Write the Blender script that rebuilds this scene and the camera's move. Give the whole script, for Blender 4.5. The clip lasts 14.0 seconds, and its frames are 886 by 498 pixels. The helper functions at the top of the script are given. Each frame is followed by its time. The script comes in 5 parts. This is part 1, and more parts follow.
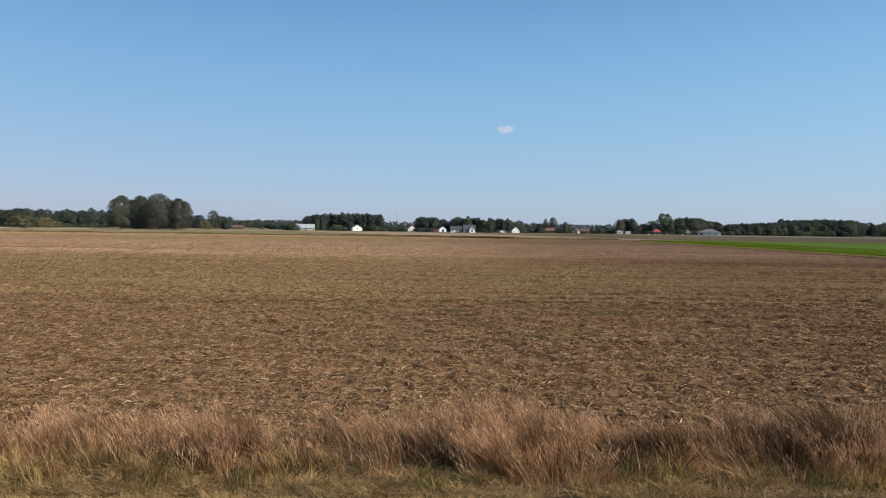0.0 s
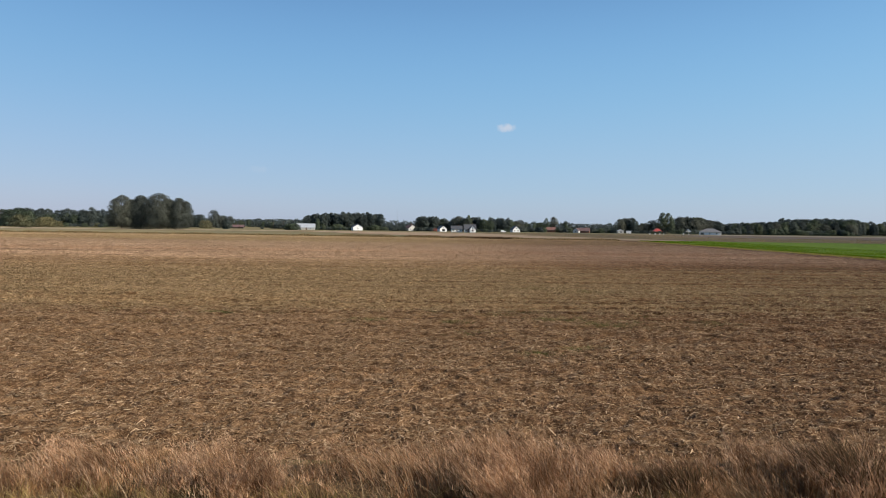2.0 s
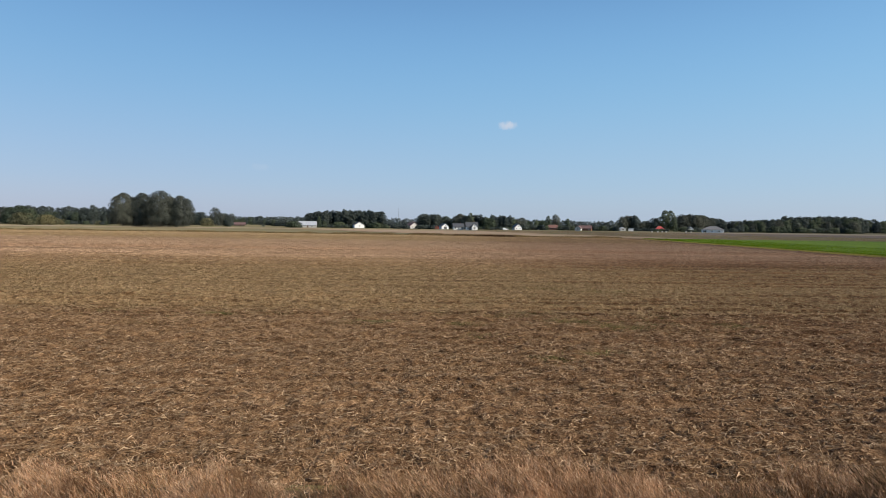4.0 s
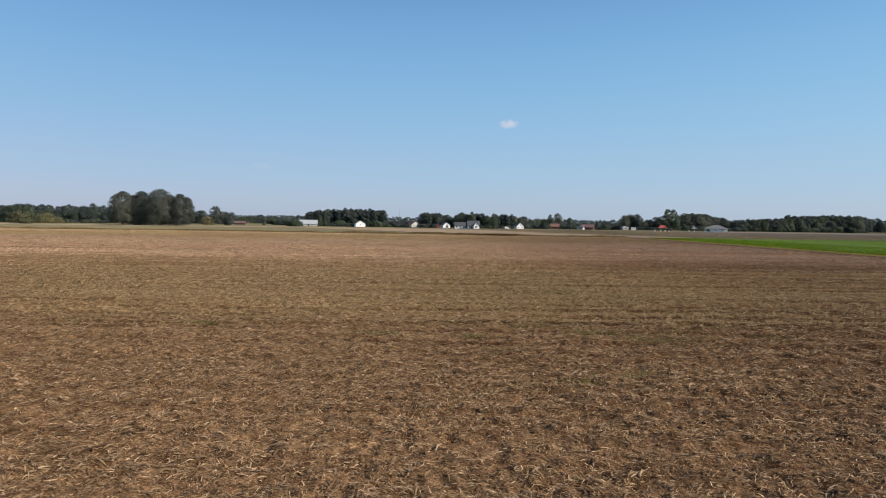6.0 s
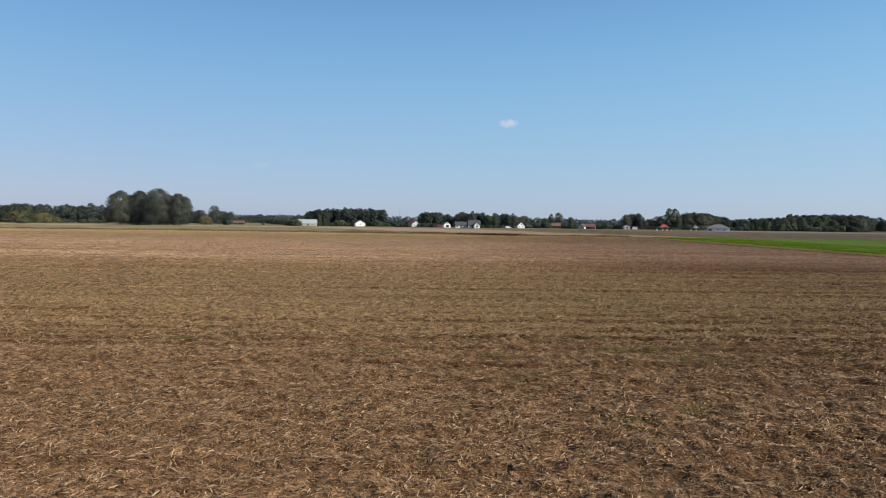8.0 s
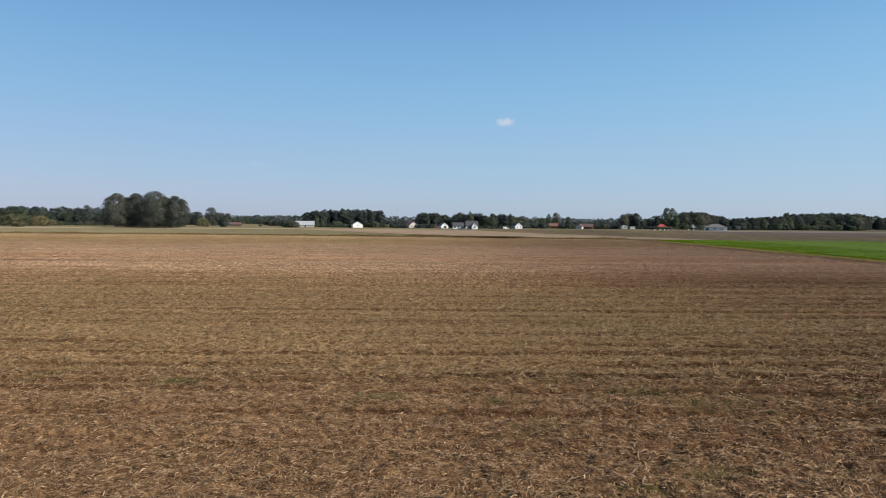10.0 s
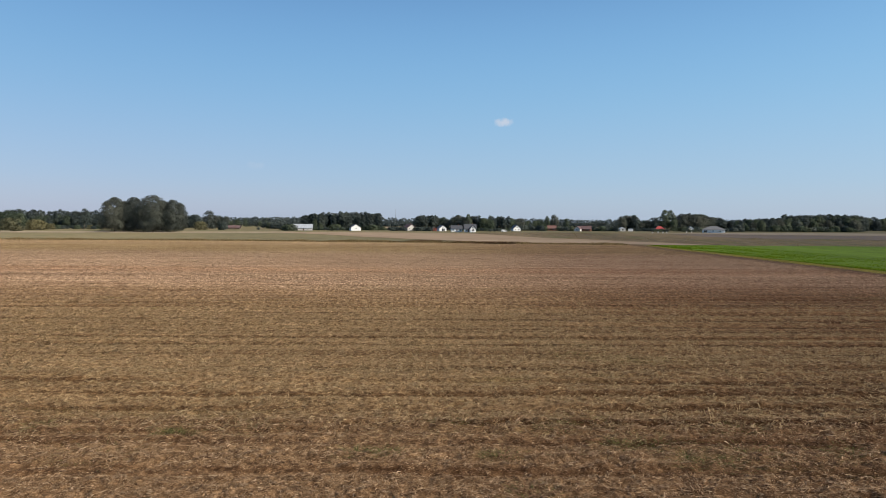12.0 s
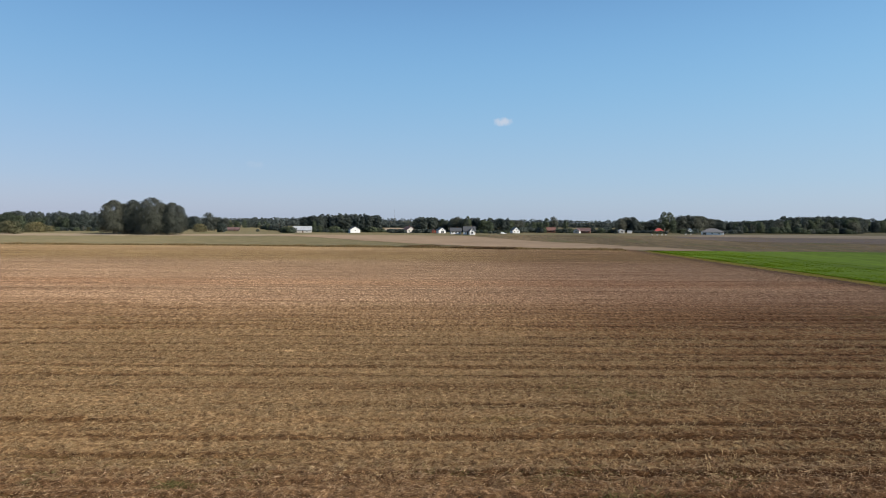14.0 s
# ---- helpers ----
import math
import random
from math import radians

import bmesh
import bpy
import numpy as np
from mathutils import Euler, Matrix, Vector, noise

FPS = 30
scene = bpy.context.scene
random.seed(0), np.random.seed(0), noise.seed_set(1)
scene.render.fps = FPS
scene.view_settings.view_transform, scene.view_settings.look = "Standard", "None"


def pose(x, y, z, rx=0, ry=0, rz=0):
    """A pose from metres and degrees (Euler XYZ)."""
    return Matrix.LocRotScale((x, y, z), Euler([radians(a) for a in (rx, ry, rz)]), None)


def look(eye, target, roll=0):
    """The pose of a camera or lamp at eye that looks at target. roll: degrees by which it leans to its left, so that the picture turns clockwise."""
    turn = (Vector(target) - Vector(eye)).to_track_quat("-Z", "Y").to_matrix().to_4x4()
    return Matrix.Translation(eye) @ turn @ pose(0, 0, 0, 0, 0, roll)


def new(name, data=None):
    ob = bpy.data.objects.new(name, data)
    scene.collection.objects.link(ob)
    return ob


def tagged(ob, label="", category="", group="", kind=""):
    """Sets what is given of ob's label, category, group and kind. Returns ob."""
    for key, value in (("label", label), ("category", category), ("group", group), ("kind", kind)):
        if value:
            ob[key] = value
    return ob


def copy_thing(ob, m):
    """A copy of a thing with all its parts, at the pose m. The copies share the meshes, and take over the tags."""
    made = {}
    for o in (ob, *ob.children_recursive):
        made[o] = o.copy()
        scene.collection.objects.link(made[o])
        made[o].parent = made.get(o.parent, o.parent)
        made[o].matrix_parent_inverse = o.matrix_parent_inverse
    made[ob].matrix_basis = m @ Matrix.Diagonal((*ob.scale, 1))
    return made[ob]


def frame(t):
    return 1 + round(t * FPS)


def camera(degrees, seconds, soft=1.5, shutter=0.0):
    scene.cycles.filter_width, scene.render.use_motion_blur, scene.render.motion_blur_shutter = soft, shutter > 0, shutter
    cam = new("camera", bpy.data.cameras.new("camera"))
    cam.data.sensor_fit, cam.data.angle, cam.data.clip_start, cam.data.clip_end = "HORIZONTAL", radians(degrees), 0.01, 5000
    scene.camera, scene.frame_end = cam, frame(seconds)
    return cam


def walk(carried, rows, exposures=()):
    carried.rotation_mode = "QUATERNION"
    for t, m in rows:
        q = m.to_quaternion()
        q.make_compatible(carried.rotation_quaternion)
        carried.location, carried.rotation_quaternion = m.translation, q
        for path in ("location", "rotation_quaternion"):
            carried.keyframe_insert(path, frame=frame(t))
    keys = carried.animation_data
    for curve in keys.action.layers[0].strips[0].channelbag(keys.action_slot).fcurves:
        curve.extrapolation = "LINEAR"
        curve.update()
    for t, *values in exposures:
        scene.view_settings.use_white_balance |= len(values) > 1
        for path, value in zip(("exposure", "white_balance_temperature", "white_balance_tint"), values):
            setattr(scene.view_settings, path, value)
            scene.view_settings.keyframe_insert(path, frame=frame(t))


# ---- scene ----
cam = camera(71.2, 14.0, 0.95)
# seconds, eye, heading (degrees to the left of +y), tilt, lean
PATH = [
    (0, 1.451, 2.923, 3.867, 5.80, -2.03, 0.80),
    (0.5, 1.422, 2.910, 4.314, 5.79, -2.09, 0.80),
    (1, 1.373, 2.893, 4.479, 5.78, -2.08, 0.80),
    (1.5, 1.312, 2.908, 4.482, 5.79, -2.10, 0.80),
    (2, 1.247, 2.982, 4.474, 5.83, -2.15, 0.80),
    (4.5, 0.629, 4.726, 4.488, 5.97, -2.41, 0.80),
    (5, 0.447, 5.422, 4.510, 5.99, -2.44, 0.80),
    (5.5, 0.267, 6.199, 4.522, 6.02, -2.46, 0.83),
    (6, 0.112, 7.031, 4.537, 6.04, -2.49, 0.85),
    (6.5, -0.030, 7.868, 4.562, 6.05, -2.49, 0.82),
    (7, -0.210, 8.691, 4.580, 6.05, -2.50, 0.80),
    (7.5, -0.431, 9.492, 4.589, 6.04, -2.52, 0.80),
    (8, -0.658, 10.267, 4.608, 6.03, -2.55, 0.80),
    (10.5, -0.993, 10.836, 6.552, 5.74, -2.66, 0.50),
    (11, -0.984, 10.834, 7.002, 5.70, -2.67, 0.50),
    (11.5, -0.940, 10.835, 7.456, 5.67, -2.64, 0.47),
    (12, -0.910, 10.832, 7.919, 5.64, -2.61, 0.45),
    (12.5, -0.894, 10.810, 8.397, 5.63, -2.61, 0.47),
    (13, -0.876, 10.778, 8.910, 5.63, -2.61, 0.50),
    (13.5, -0.883, 10.753, 9.452, 5.61, -2.64, 0.50),
    (14, -0.923, 10.736, 10.007, 5.57, -2.66, 0.50),
]


def aim(x, y, z, heading, tilt, lean):
    a = radians(heading)
    return look((x, y, z), (x - math.sin(a), y + math.cos(a), z + math.tan(radians(tilt))), lean)


walk(cam, [(t, aim(*r)) for t, *r in PATH])

# ---- world, sun, exposure ----
SUN_AZ, SUN_EL = radians(113), radians(34)   # clockwise from +y
scene.view_settings.exposure = 0.0
world = bpy.data.worlds.new("sky")
scene.world = world
world.use_nodes = True
wn, wl = world.node_tree.nodes, world.node_tree.links
sky = wn.new("ShaderNodeTexSky")
sky.sky_type = "NISHITA"
sky.sun_disc = False
sky.sun_elevation, sky.sun_rotation = SUN_EL, SUN_AZ
sky.air_density, sky.dust_density, sky.ozone_density = 1.0, 0.6, 2.0
# clear early-autumn air: pale at the horizon, deep blue higher up
air = wn.new("ShaderNodeValToRGB")
air.color_ramp.interpolation = "B_SPLINE"
SKY_STOPS = ((0.0, (0.38, 0.470, 0.64)), (0.06, (0.352, 0.500, 0.69)), (0.19, (0.240, 0.495, 0.75)), (0.33, (0.158, 0.375, 0.70)), (0.6, (0.045, 0.115, 0.28)), (1.0, (0.025, 0.060, 0.15)))
stops = air.color_ramp.elements
while len(stops) < len(SKY_STOPS):
    stops.new(0.5)
for e, (p, c) in zip(stops, SKY_STOPS):
    e.position, e.color = p, (*c, 1)
way = wn.new("ShaderNodeTexCoord")
part_xyz = wn.new("ShaderNodeSeparateXYZ")
wl.new(way.outputs["Generated"], part_xyz.inputs[0])
wl.new(part_xyz.outputs[2], air.inputs[0])
dim = wn.new("ShaderNodeMix")
dim.data_type, dim.blend_type = "RGBA", "MULTIPLY"
dim.inputs[0].default_value = 1.0
dim.inputs[7].default_value = (0.095, 0.10, 0.115, 1)
wl.new(sky.outputs[0], dim.inputs[6])
blend = wn.new("ShaderNodeMix")
blend.data_type = "RGBA"
blend.inputs[0].default_value = 0.22
wl.new(air.outputs[0], blend.inputs[6])
wl.new(dim.outputs[2], blend.inputs[7])
# two small fair-weather clouds
side = wn.new("ShaderNodeMapRange")
side.inputs[1].default_value, side.inputs[2].default_value, side.inputs[3].default_value, side.inputs[4].default_value = -0.55, 0.65, 0.0, 1.0
wl.new(part_xyz.outputs[0], side.inputs[0])
lift = wn.new("ShaderNodeMix")
lift.data_type, lift.blend_type = "RGBA", "MULTIPLY"
lift.inputs[7].default_value = (1.20, 1.18, 1.13, 1)
wl.new(side.outputs[0], lift.inputs[0])
wl.new(blend.outputs[2], lift.inputs[6])
away, low, veil = wn.new("ShaderNodeMapRange"), wn.new("ShaderNodeMapRange"), wn.new("ShaderNodeMath")
for knob, (a0, a1) in ((away, (-0.05, -0.60)), (low, (0.24, 0.02))):
    knob.inputs[1].default_value, knob.inputs[2].default_value = a0, a1
wl.new(part_xyz.outputs[0], away.inputs[0])
wl.new(part_xyz.outputs[2], low.inputs[0])
veil.operation = "MULTIPLY"
wl.new(away.outputs[0], veil.inputs[0])
wl.new(low.outputs[0], veil.inputs[1])
tinge = wn.new("ShaderNodeMix")
tinge.data_type, tinge.blend_type = "RGBA", "MULTIPLY"
tinge.inputs[7].default_value = (1.055, 0.99, 1.0, 1)
wl.new(veil.outputs[0], tinge.inputs[0])
wl.new(lift.outputs[2], tinge.inputs[6])
shade = tinge.outputs[2]
wisp = wn.new("ShaderNodeTexNoise")
wisp.inputs["Scale"].default_value, wisp.inputs["Detail"].default_value = 130, 5
wl.new(way.outputs["Generated"], wisp.inputs["Vector"])
for heading, height, half_w, half_h, thick in ((-0.2, 8.95, 1.15, 0.50, 0.62), (-22.4, 4.75, 1.0, 0.40, 0.10)):
    a, e = radians(heading), radians(height)
    mid = Vector((math.sin(a) * math.cos(e), math.cos(a) * math.cos(e), math.sin(e)))
    right = Vector((math.cos(a), -math.sin(a), 0))
    up = right.cross(mid)
    total = None
    for axis_dir, half in ((right, half_w), (up, half_h)):
        dot = wn.new("ShaderNodeVectorMath")
        dot.operation = "DOT_PRODUCT"
        wl.new(way.outputs["Generated"], dot.inputs[0])
        dot.inputs[1].default_value = axis_dir
        sub = wn.new("ShaderNodeMath")
        sub.operation = "SUBTRACT"
        wl.new(dot.outputs["Value"], sub.inputs[0])
        sub.inputs[1].default_value = axis_dir.dot(mid)
        rel = wn.new("ShaderNodeMath")
        rel.operation = "DIVIDE"
        wl.new(sub.outputs[0], rel.inputs[0])
        rel.inputs[1].default_value = radians(half)
        sq = wn.new("ShaderNodeMath")
        sq.operation = "POWER"
        ab = wn.new("ShaderNodeMath")
        ab.operation = "ABSOLUTE"
        wl.new(rel.outputs[0], ab.inputs[0])
        wl.new(ab.outputs[0], sq.inputs[0])
        sq.inputs[1].default_value = 2.0
        if total:
            add = wn.new("ShaderNodeMath")
            wl.new(total, add.inputs[0])
            wl.new(sq.outputs[0], add.inputs[1])
            total = add.outputs[0]
        else:
            total = sq.outputs[0]
    rough_edge = wn.new("ShaderNodeMath")
    rough_edge.operation = "MULTIPLY_ADD"
    wl.new(wisp.outputs["Fac"], rough_edge.inputs[0])
    rough_edge.inputs[1].default_value = 1.6
    wl.new(total, rough_edge.inputs[2])
    edge = wn.new("ShaderNodeMapRange")
    edge.interpolation_type = "SMOOTHSTEP"
    for i, x in enumerate((1.75, 0.55, 0.0, thick)):
        edge.inputs[i + 1].default_value = x
    wl.new(rough_edge.outputs[0], edge.inputs[0])
    over = wn.new("ShaderNodeMix")
    over.data_type = "RGBA"
    wl.new(edge.outputs[0], over.inputs[0])
    wl.new(shade, over.inputs[6])
    over.inputs[7].default_value = (0.70, 0.70, 0.76, 1)
    shade = over.outputs[2]
wl.new(shade, wn["Background"].inputs[0])
wn["Background"].inputs[1].default_value = 1.0

sun_lamp = new("sun", bpy.data.lights.new("sun", "SUN"))
sun_lamp.data.energy, sun_lamp.data.angle, sun_lamp.data.color = 5.9, radians(0.53), (1.0, 0.91, 0.78)
to_sun = Vector((math.sin(SUN_AZ) * math.cos(SUN_EL), math.cos(SUN_AZ) * math.cos(SUN_EL), math.sin(SUN_EL)))
sun_lamp.matrix_world = look(to_sun * 300, (0, 0, 0))


# ---- materials ----
class Mat:
    """A node material with short names for its common nodes."""

    def __init__(self, name, rough=0.9, spec=0.2, metal=0.0):
        self.m = bpy.data.materials.new(name)
        self.m.use_nodes = True
        self.n, self.l = self.m.node_tree.nodes, self.m.node_tree.links
        self.b = self.n["Principled BSDF"]
        self.b.inputs["Roughness"].default_value = rough
        self.b.inputs["Specular IOR Level"].default_value = spec
        self.b.inputs["Metallic"].default_value = metal
        self.b.inputs["Diffuse Roughness"].default_value = 1.0 if rough > 0.85 else 0.0
        self.c = self.n.new("ShaderNodeTexCoord").outputs["Object"]

    def link(self, a, b):
        self.l.new(a, b)

    def mapped(self, scale, co=None):
        k = self.n.new("ShaderNodeMapping")
        k.inputs["Scale"].default_value = scale
        self.link(co or self.c, k.inputs[0])
        return k.outputs[0]

    def fibres(self, turn, along, across):
        """Streaks that run one way, like chaff lying about."""
        k = self.n.new("ShaderNodeMapping")
        k.inputs["Rotation"].default_value = (0, 0, radians(turn))
        bent = self.n.new("ShaderNodeMapping")
        bent.inputs["Scale"].default_value = (along, across, across)
        self.link(self.c, k.inputs[0])
        self.link(k.outputs[0], bent.inputs[0])
        n = self.n.new("ShaderNodeTexNoise")
        n.inputs["Scale"].default_value, n.inputs["Detail"].default_value = 1.0, 2
        n.inputs["Distortion"].default_value = 0.6
        self.link(bent.outputs[0], n.inputs["Vector"])
        return n.outputs["Fac"]

    def noise(self, scale, detail=4, rough=0.55, stretch=None):
        k = self.n.new("ShaderNodeTexNoise")
        k.inputs["Scale"].default_value, k.inputs["Detail"].default_value, k.inputs["Roughness"].default_value = scale, detail, rough
        self.link(self.mapped(stretch) if stretch else self.c, k.inputs["Vector"])
        return k.outputs["Fac"]

    def remap(self, v, a, b, c=0.0, d=1.0):
        k = self.n.new("ShaderNodeMapRange")
        k.interpolation_type = "SMOOTHSTEP"
        for i, x in enumerate((a, b, c, d)):
            k.inputs[i + 1].default_value = x
        self.link(v, k.inputs[0])
        return k.outputs[0]

    def math(self, op, a, b):
        k = self.n.new("ShaderNodeMath")
        k.operation = op
        for i, v in enumerate((a, b)):
            if isinstance(v, (int, float)):
                k.inputs[i].default_value = v
            else:
                self.link(v, k.inputs[i])
        return k.outputs[0]

    def mix(self, f, a, b, mode="MIX"):
        k = self.n.new("ShaderNodeMix")
        k.data_type, k.blend_type = "RGBA", mode
        for i, v in ((0, f), (6, a), (7, b)):
            if isinstance(v, (int, float)):
                k.inputs[i].default_value = v
            elif isinstance(v, tuple):
                k.inputs[i].default_value = (*v, 1)
            else:
                self.link(v, k.inputs[i])
        return k.outputs[2]

    def axis(self, i):
        k = self.n.new("ShaderNodeSeparateXYZ")
        self.link(self.c, k.inputs[0])
        return k.outputs[i]

    def island(self):
        return self.n.new("ShaderNodeNewGeometry").outputs["Random Per Island"]

    def each(self):
        return self.n.new("ShaderNodeObjectInfo").outputs["Random"]

    def colour(self, v):
        self.link(v, self.b.inputs["Base Color"])
        return self

    def bump(self, v, strength=0.5, distance=0.05):
        k = self.n.new("ShaderNodeBump")
        k.inputs["Strength"].default_value, k.inputs["Distance"].default_value = strength, distance
        self.link(v, k.inputs["Height"])
        self.link(k.outputs[0], self.b.inputs["Normal"])
        return self


def soil_material():
    k = Mat("tilled_soil_with_straw", 0.95, 0.05)
    v = k.axis(1)
    fine = k.noise(7, 7, 0.75)
    grit = k.noise(24, 3, 0.7, (0.7, 1, 1))
    clod = k.noise(2.4, 5, 0.7, (0.7, 1, 1))
    rows = k.noise(1.0, 5, 0.62, (0.03, 0.9, 1))
    passes = k.noise(1.0, 3, 0.5, (0.010, 0.24, 1))
    broad = k.noise(0.03, 4, 0.55, (0.6, 1.4, 1))
    # bands of the field, by distance from the verge
    band = k.n.new("ShaderNodeValToRGB")
    shares = ((0.055, (0.250, 0.158, 0.090)), (0.085, (0.244, 0.154, 0.087)), (0.14, (0.226, 0.146, 0.082)), (0.155, (0.248, 0.167, 0.090)), (0.27, (0.251, 0.171, 0.093)), (0.305, (0.251, 0.169, 0.094)), (0.335, (0.264, 0.179, 0.104)),
              (0.37, (0.325, 0.226, 0.148)), (0.425, (0.325, 0.227, 0.149)), (0.44, (0.325, 0.211, 0.132)), (0.465, (0.335, 0.218, 0.136)), (0.49, (0.320, 0.226, 0.151)), (0.65, (0.262, 0.188, 0.123)), (0.72, (0.215, 0.157, 0.084)), (0.82, (0.215, 0.157, 0.084)), (0.9, (0.258, 0.187, 0.110)))
    e = band.color_ramp.elements
    while len(e) < len(shares):
        e.new(0.5)
    for el, (p, c) in zip(e, shares):
        el.position, el.color = p, (*c, 1)
    jag = k.math("ADD", k.math("DIVIDE", v, 240.0), k.math("MULTIPLY", k.math("SUBTRACT", broad, 0.5), 0.035))
    k.link(jag, band.inputs[0])
    c = band.outputs[0]
    cover = k.math("ADD", k.math("MULTIPLY", rows, 0.95), k.math("MULTIPLY", passes, 0.55))
    cover = k.math("ADD", cover, k.math("MULTIPLY", k.math("SUBTRACT", fine, 0.5), 1.1))
    cover = k.math("ADD", cover, k.math("MULTIPLY", k.math("SUBTRACT", broad, 0.5), 0.35))
    c = k.mix(1.0, c, k.mix(k.remap(cover, 0.42, 1.02), (0.74, 0.70, 0.67), (1.34, 1.36, 1.36)), "MULTIPLY")
    c = k.mix(1.0, c, k.mix(k.remap(grit, 0.33, 0.67), (0.68, 0.66, 0.64), (1.36, 1.38, 1.38)), "MULTIPLY")
    # coarse grain: crumbs close by, rough stubble tussocks farther off
    grain = k.noise(3.6, 3, 0.7, (0.9, 1.0, 1))
    c = k.mix(1.0, c, k.mix(k.remap(grain, 0.36, 0.64), (0.58, 0.53, 0.50), (1.42, 1.43, 1.44)), "MULTIPLY")
    tussock = k.noise(1.0, 2, 0.6, (3.2, 0.75, 1))
    c = k.mix(k.remap(v, 34.0, 60.0), c, k.mix(1.0, c, k.mix(k.remap(tussock, 0.36, 0.64), (0.70, 0.67, 0.64), (1.32, 1.33, 1.34)), "MULTIPLY"))
    # furrow shade painted as dark lines between the passes, wandering and broken along their length
    way = k.math("ADD", v, k.math("MULTIPLY", k.math("SINE", k.math("DIVIDE", k.axis(0), 17.0), 0.0), 0.25))
    way = k.math("ADD", way, k.math("MULTIPLY", k.math("SINE", k.math("DIVIDE", v, 2.9), 0.0), 0.7))
    way = k.math("ADD", way, k.math("MULTIPLY", k.math("SINE", k.math("ADD", k.math("DIVIDE", v, 6.7), 1.0), 0.0), 0.5))
    line = k.math("SINE", k.math("MULTIPLY", way, math.tau / 2.6), 0.0)
    broken = k.noise(1.0, 3, 0.6, (0.045, 0.4, 1))
    line = k.math("MULTIPLY", k.math("MULTIPLY", k.remap(line, 0.25, 0.85), k.remap(broken, 0.36, 0.56)), k.math("MULTIPLY", k.remap(v, 20.0, 32.0), k.remap(v, 62.0, 85.0, 1.0, 0.35)))
    c = k.mix(line, c, k.mix(1.0, c, (0.50, 0.44, 0.40), "MULTIPLY"))
    # longer streaks of furrow shade, also put into the soil colour
    score = k.noise(1.0, 2, 0.55, (0.012, 0.62, 1))
    gap = k.noise(1.0, 3, 0.6, (0.10, 0.6, 1))
    c = k.mix(k.math("MULTIPLY", k.remap(score, 0.50, 0.66), k.remap(gap, 0.34, 0.58)), c, k.mix(1.0, c, (0.74, 0.69, 0.66), "MULTIPLY"))
    # darker towards the green crop: barer ground, plus side-lit shade put into the colour
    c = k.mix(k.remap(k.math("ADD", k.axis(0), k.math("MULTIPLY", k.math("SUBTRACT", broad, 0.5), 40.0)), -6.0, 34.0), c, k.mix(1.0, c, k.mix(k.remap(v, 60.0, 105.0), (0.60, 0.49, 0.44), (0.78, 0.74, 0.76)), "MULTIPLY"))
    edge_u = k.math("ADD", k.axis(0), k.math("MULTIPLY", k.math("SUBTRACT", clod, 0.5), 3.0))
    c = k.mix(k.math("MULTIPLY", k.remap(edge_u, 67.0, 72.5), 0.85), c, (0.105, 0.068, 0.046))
    chaff = k.math("MAXIMUM", k.math("MAXIMUM", k.fibres(12, 7, 55), k.fibres(68, 8, 60)), k.math("MAXIMUM", k.fibres(-38, 7, 50), k.fibres(110, 9, 64)))
    c = k.mix(k.remap(chaff, 0.60, 0.74), k.mix(1.0, c, (0.74, 0.70, 0.67), "MULTIPLY"), k.mix(1.0, c, (1.42, 1.48, 1.50), "MULTIPLY"))
    weed = k.math("MULTIPLY", k.remap(k.noise(0.11, 5, 0.65, (0.45, 1.7, 1)), 0.58, 0.74), k.remap(fine, 0.42, 0.60))
    c = k.mix(k.math("MULTIPLY", weed, 0.65), c, (0.105, 0.105, 0.030))
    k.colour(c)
    h = k.math("ADD", k.math("MULTIPLY", clod, 1.0), k.math("MULTIPLY", fine, 0.8))
    h = k.math("ADD", h, k.math("MULTIPLY", rows, 0.7))
    h = k.math("ADD", h, k.math("ADD", k.math("MULTIPLY", grit, 0.35), k.math("MULTIPLY", chaff, 0.25)))
    return k.bump(h, 1.0, 0.14).m


def patchy(name, dark, light, scale, stretch=None, bump=0.15, rough=0.95, third=None, third_at=0.6):
    k = Mat(name, rough, 0.1)
    a, b = k.noise(scale, 6, 0.65, stretch), k.noise(scale * 0.06, 4, 0.6, stretch)
    f = k.remap(k.math("ADD", k.math("MULTIPLY", a, 0.6), k.math("MULTIPLY", b, 0.5)), 0.35, 0.75)
    c = k.mix(f, dark, light)
    if third:
        c = k.mix(k.remap(k.noise(scale * 0.15, 5, 0.65, stretch), third_at, third_at + 0.12), c, third)
    return k.colour(c).bump(a, 0.6, bump).m


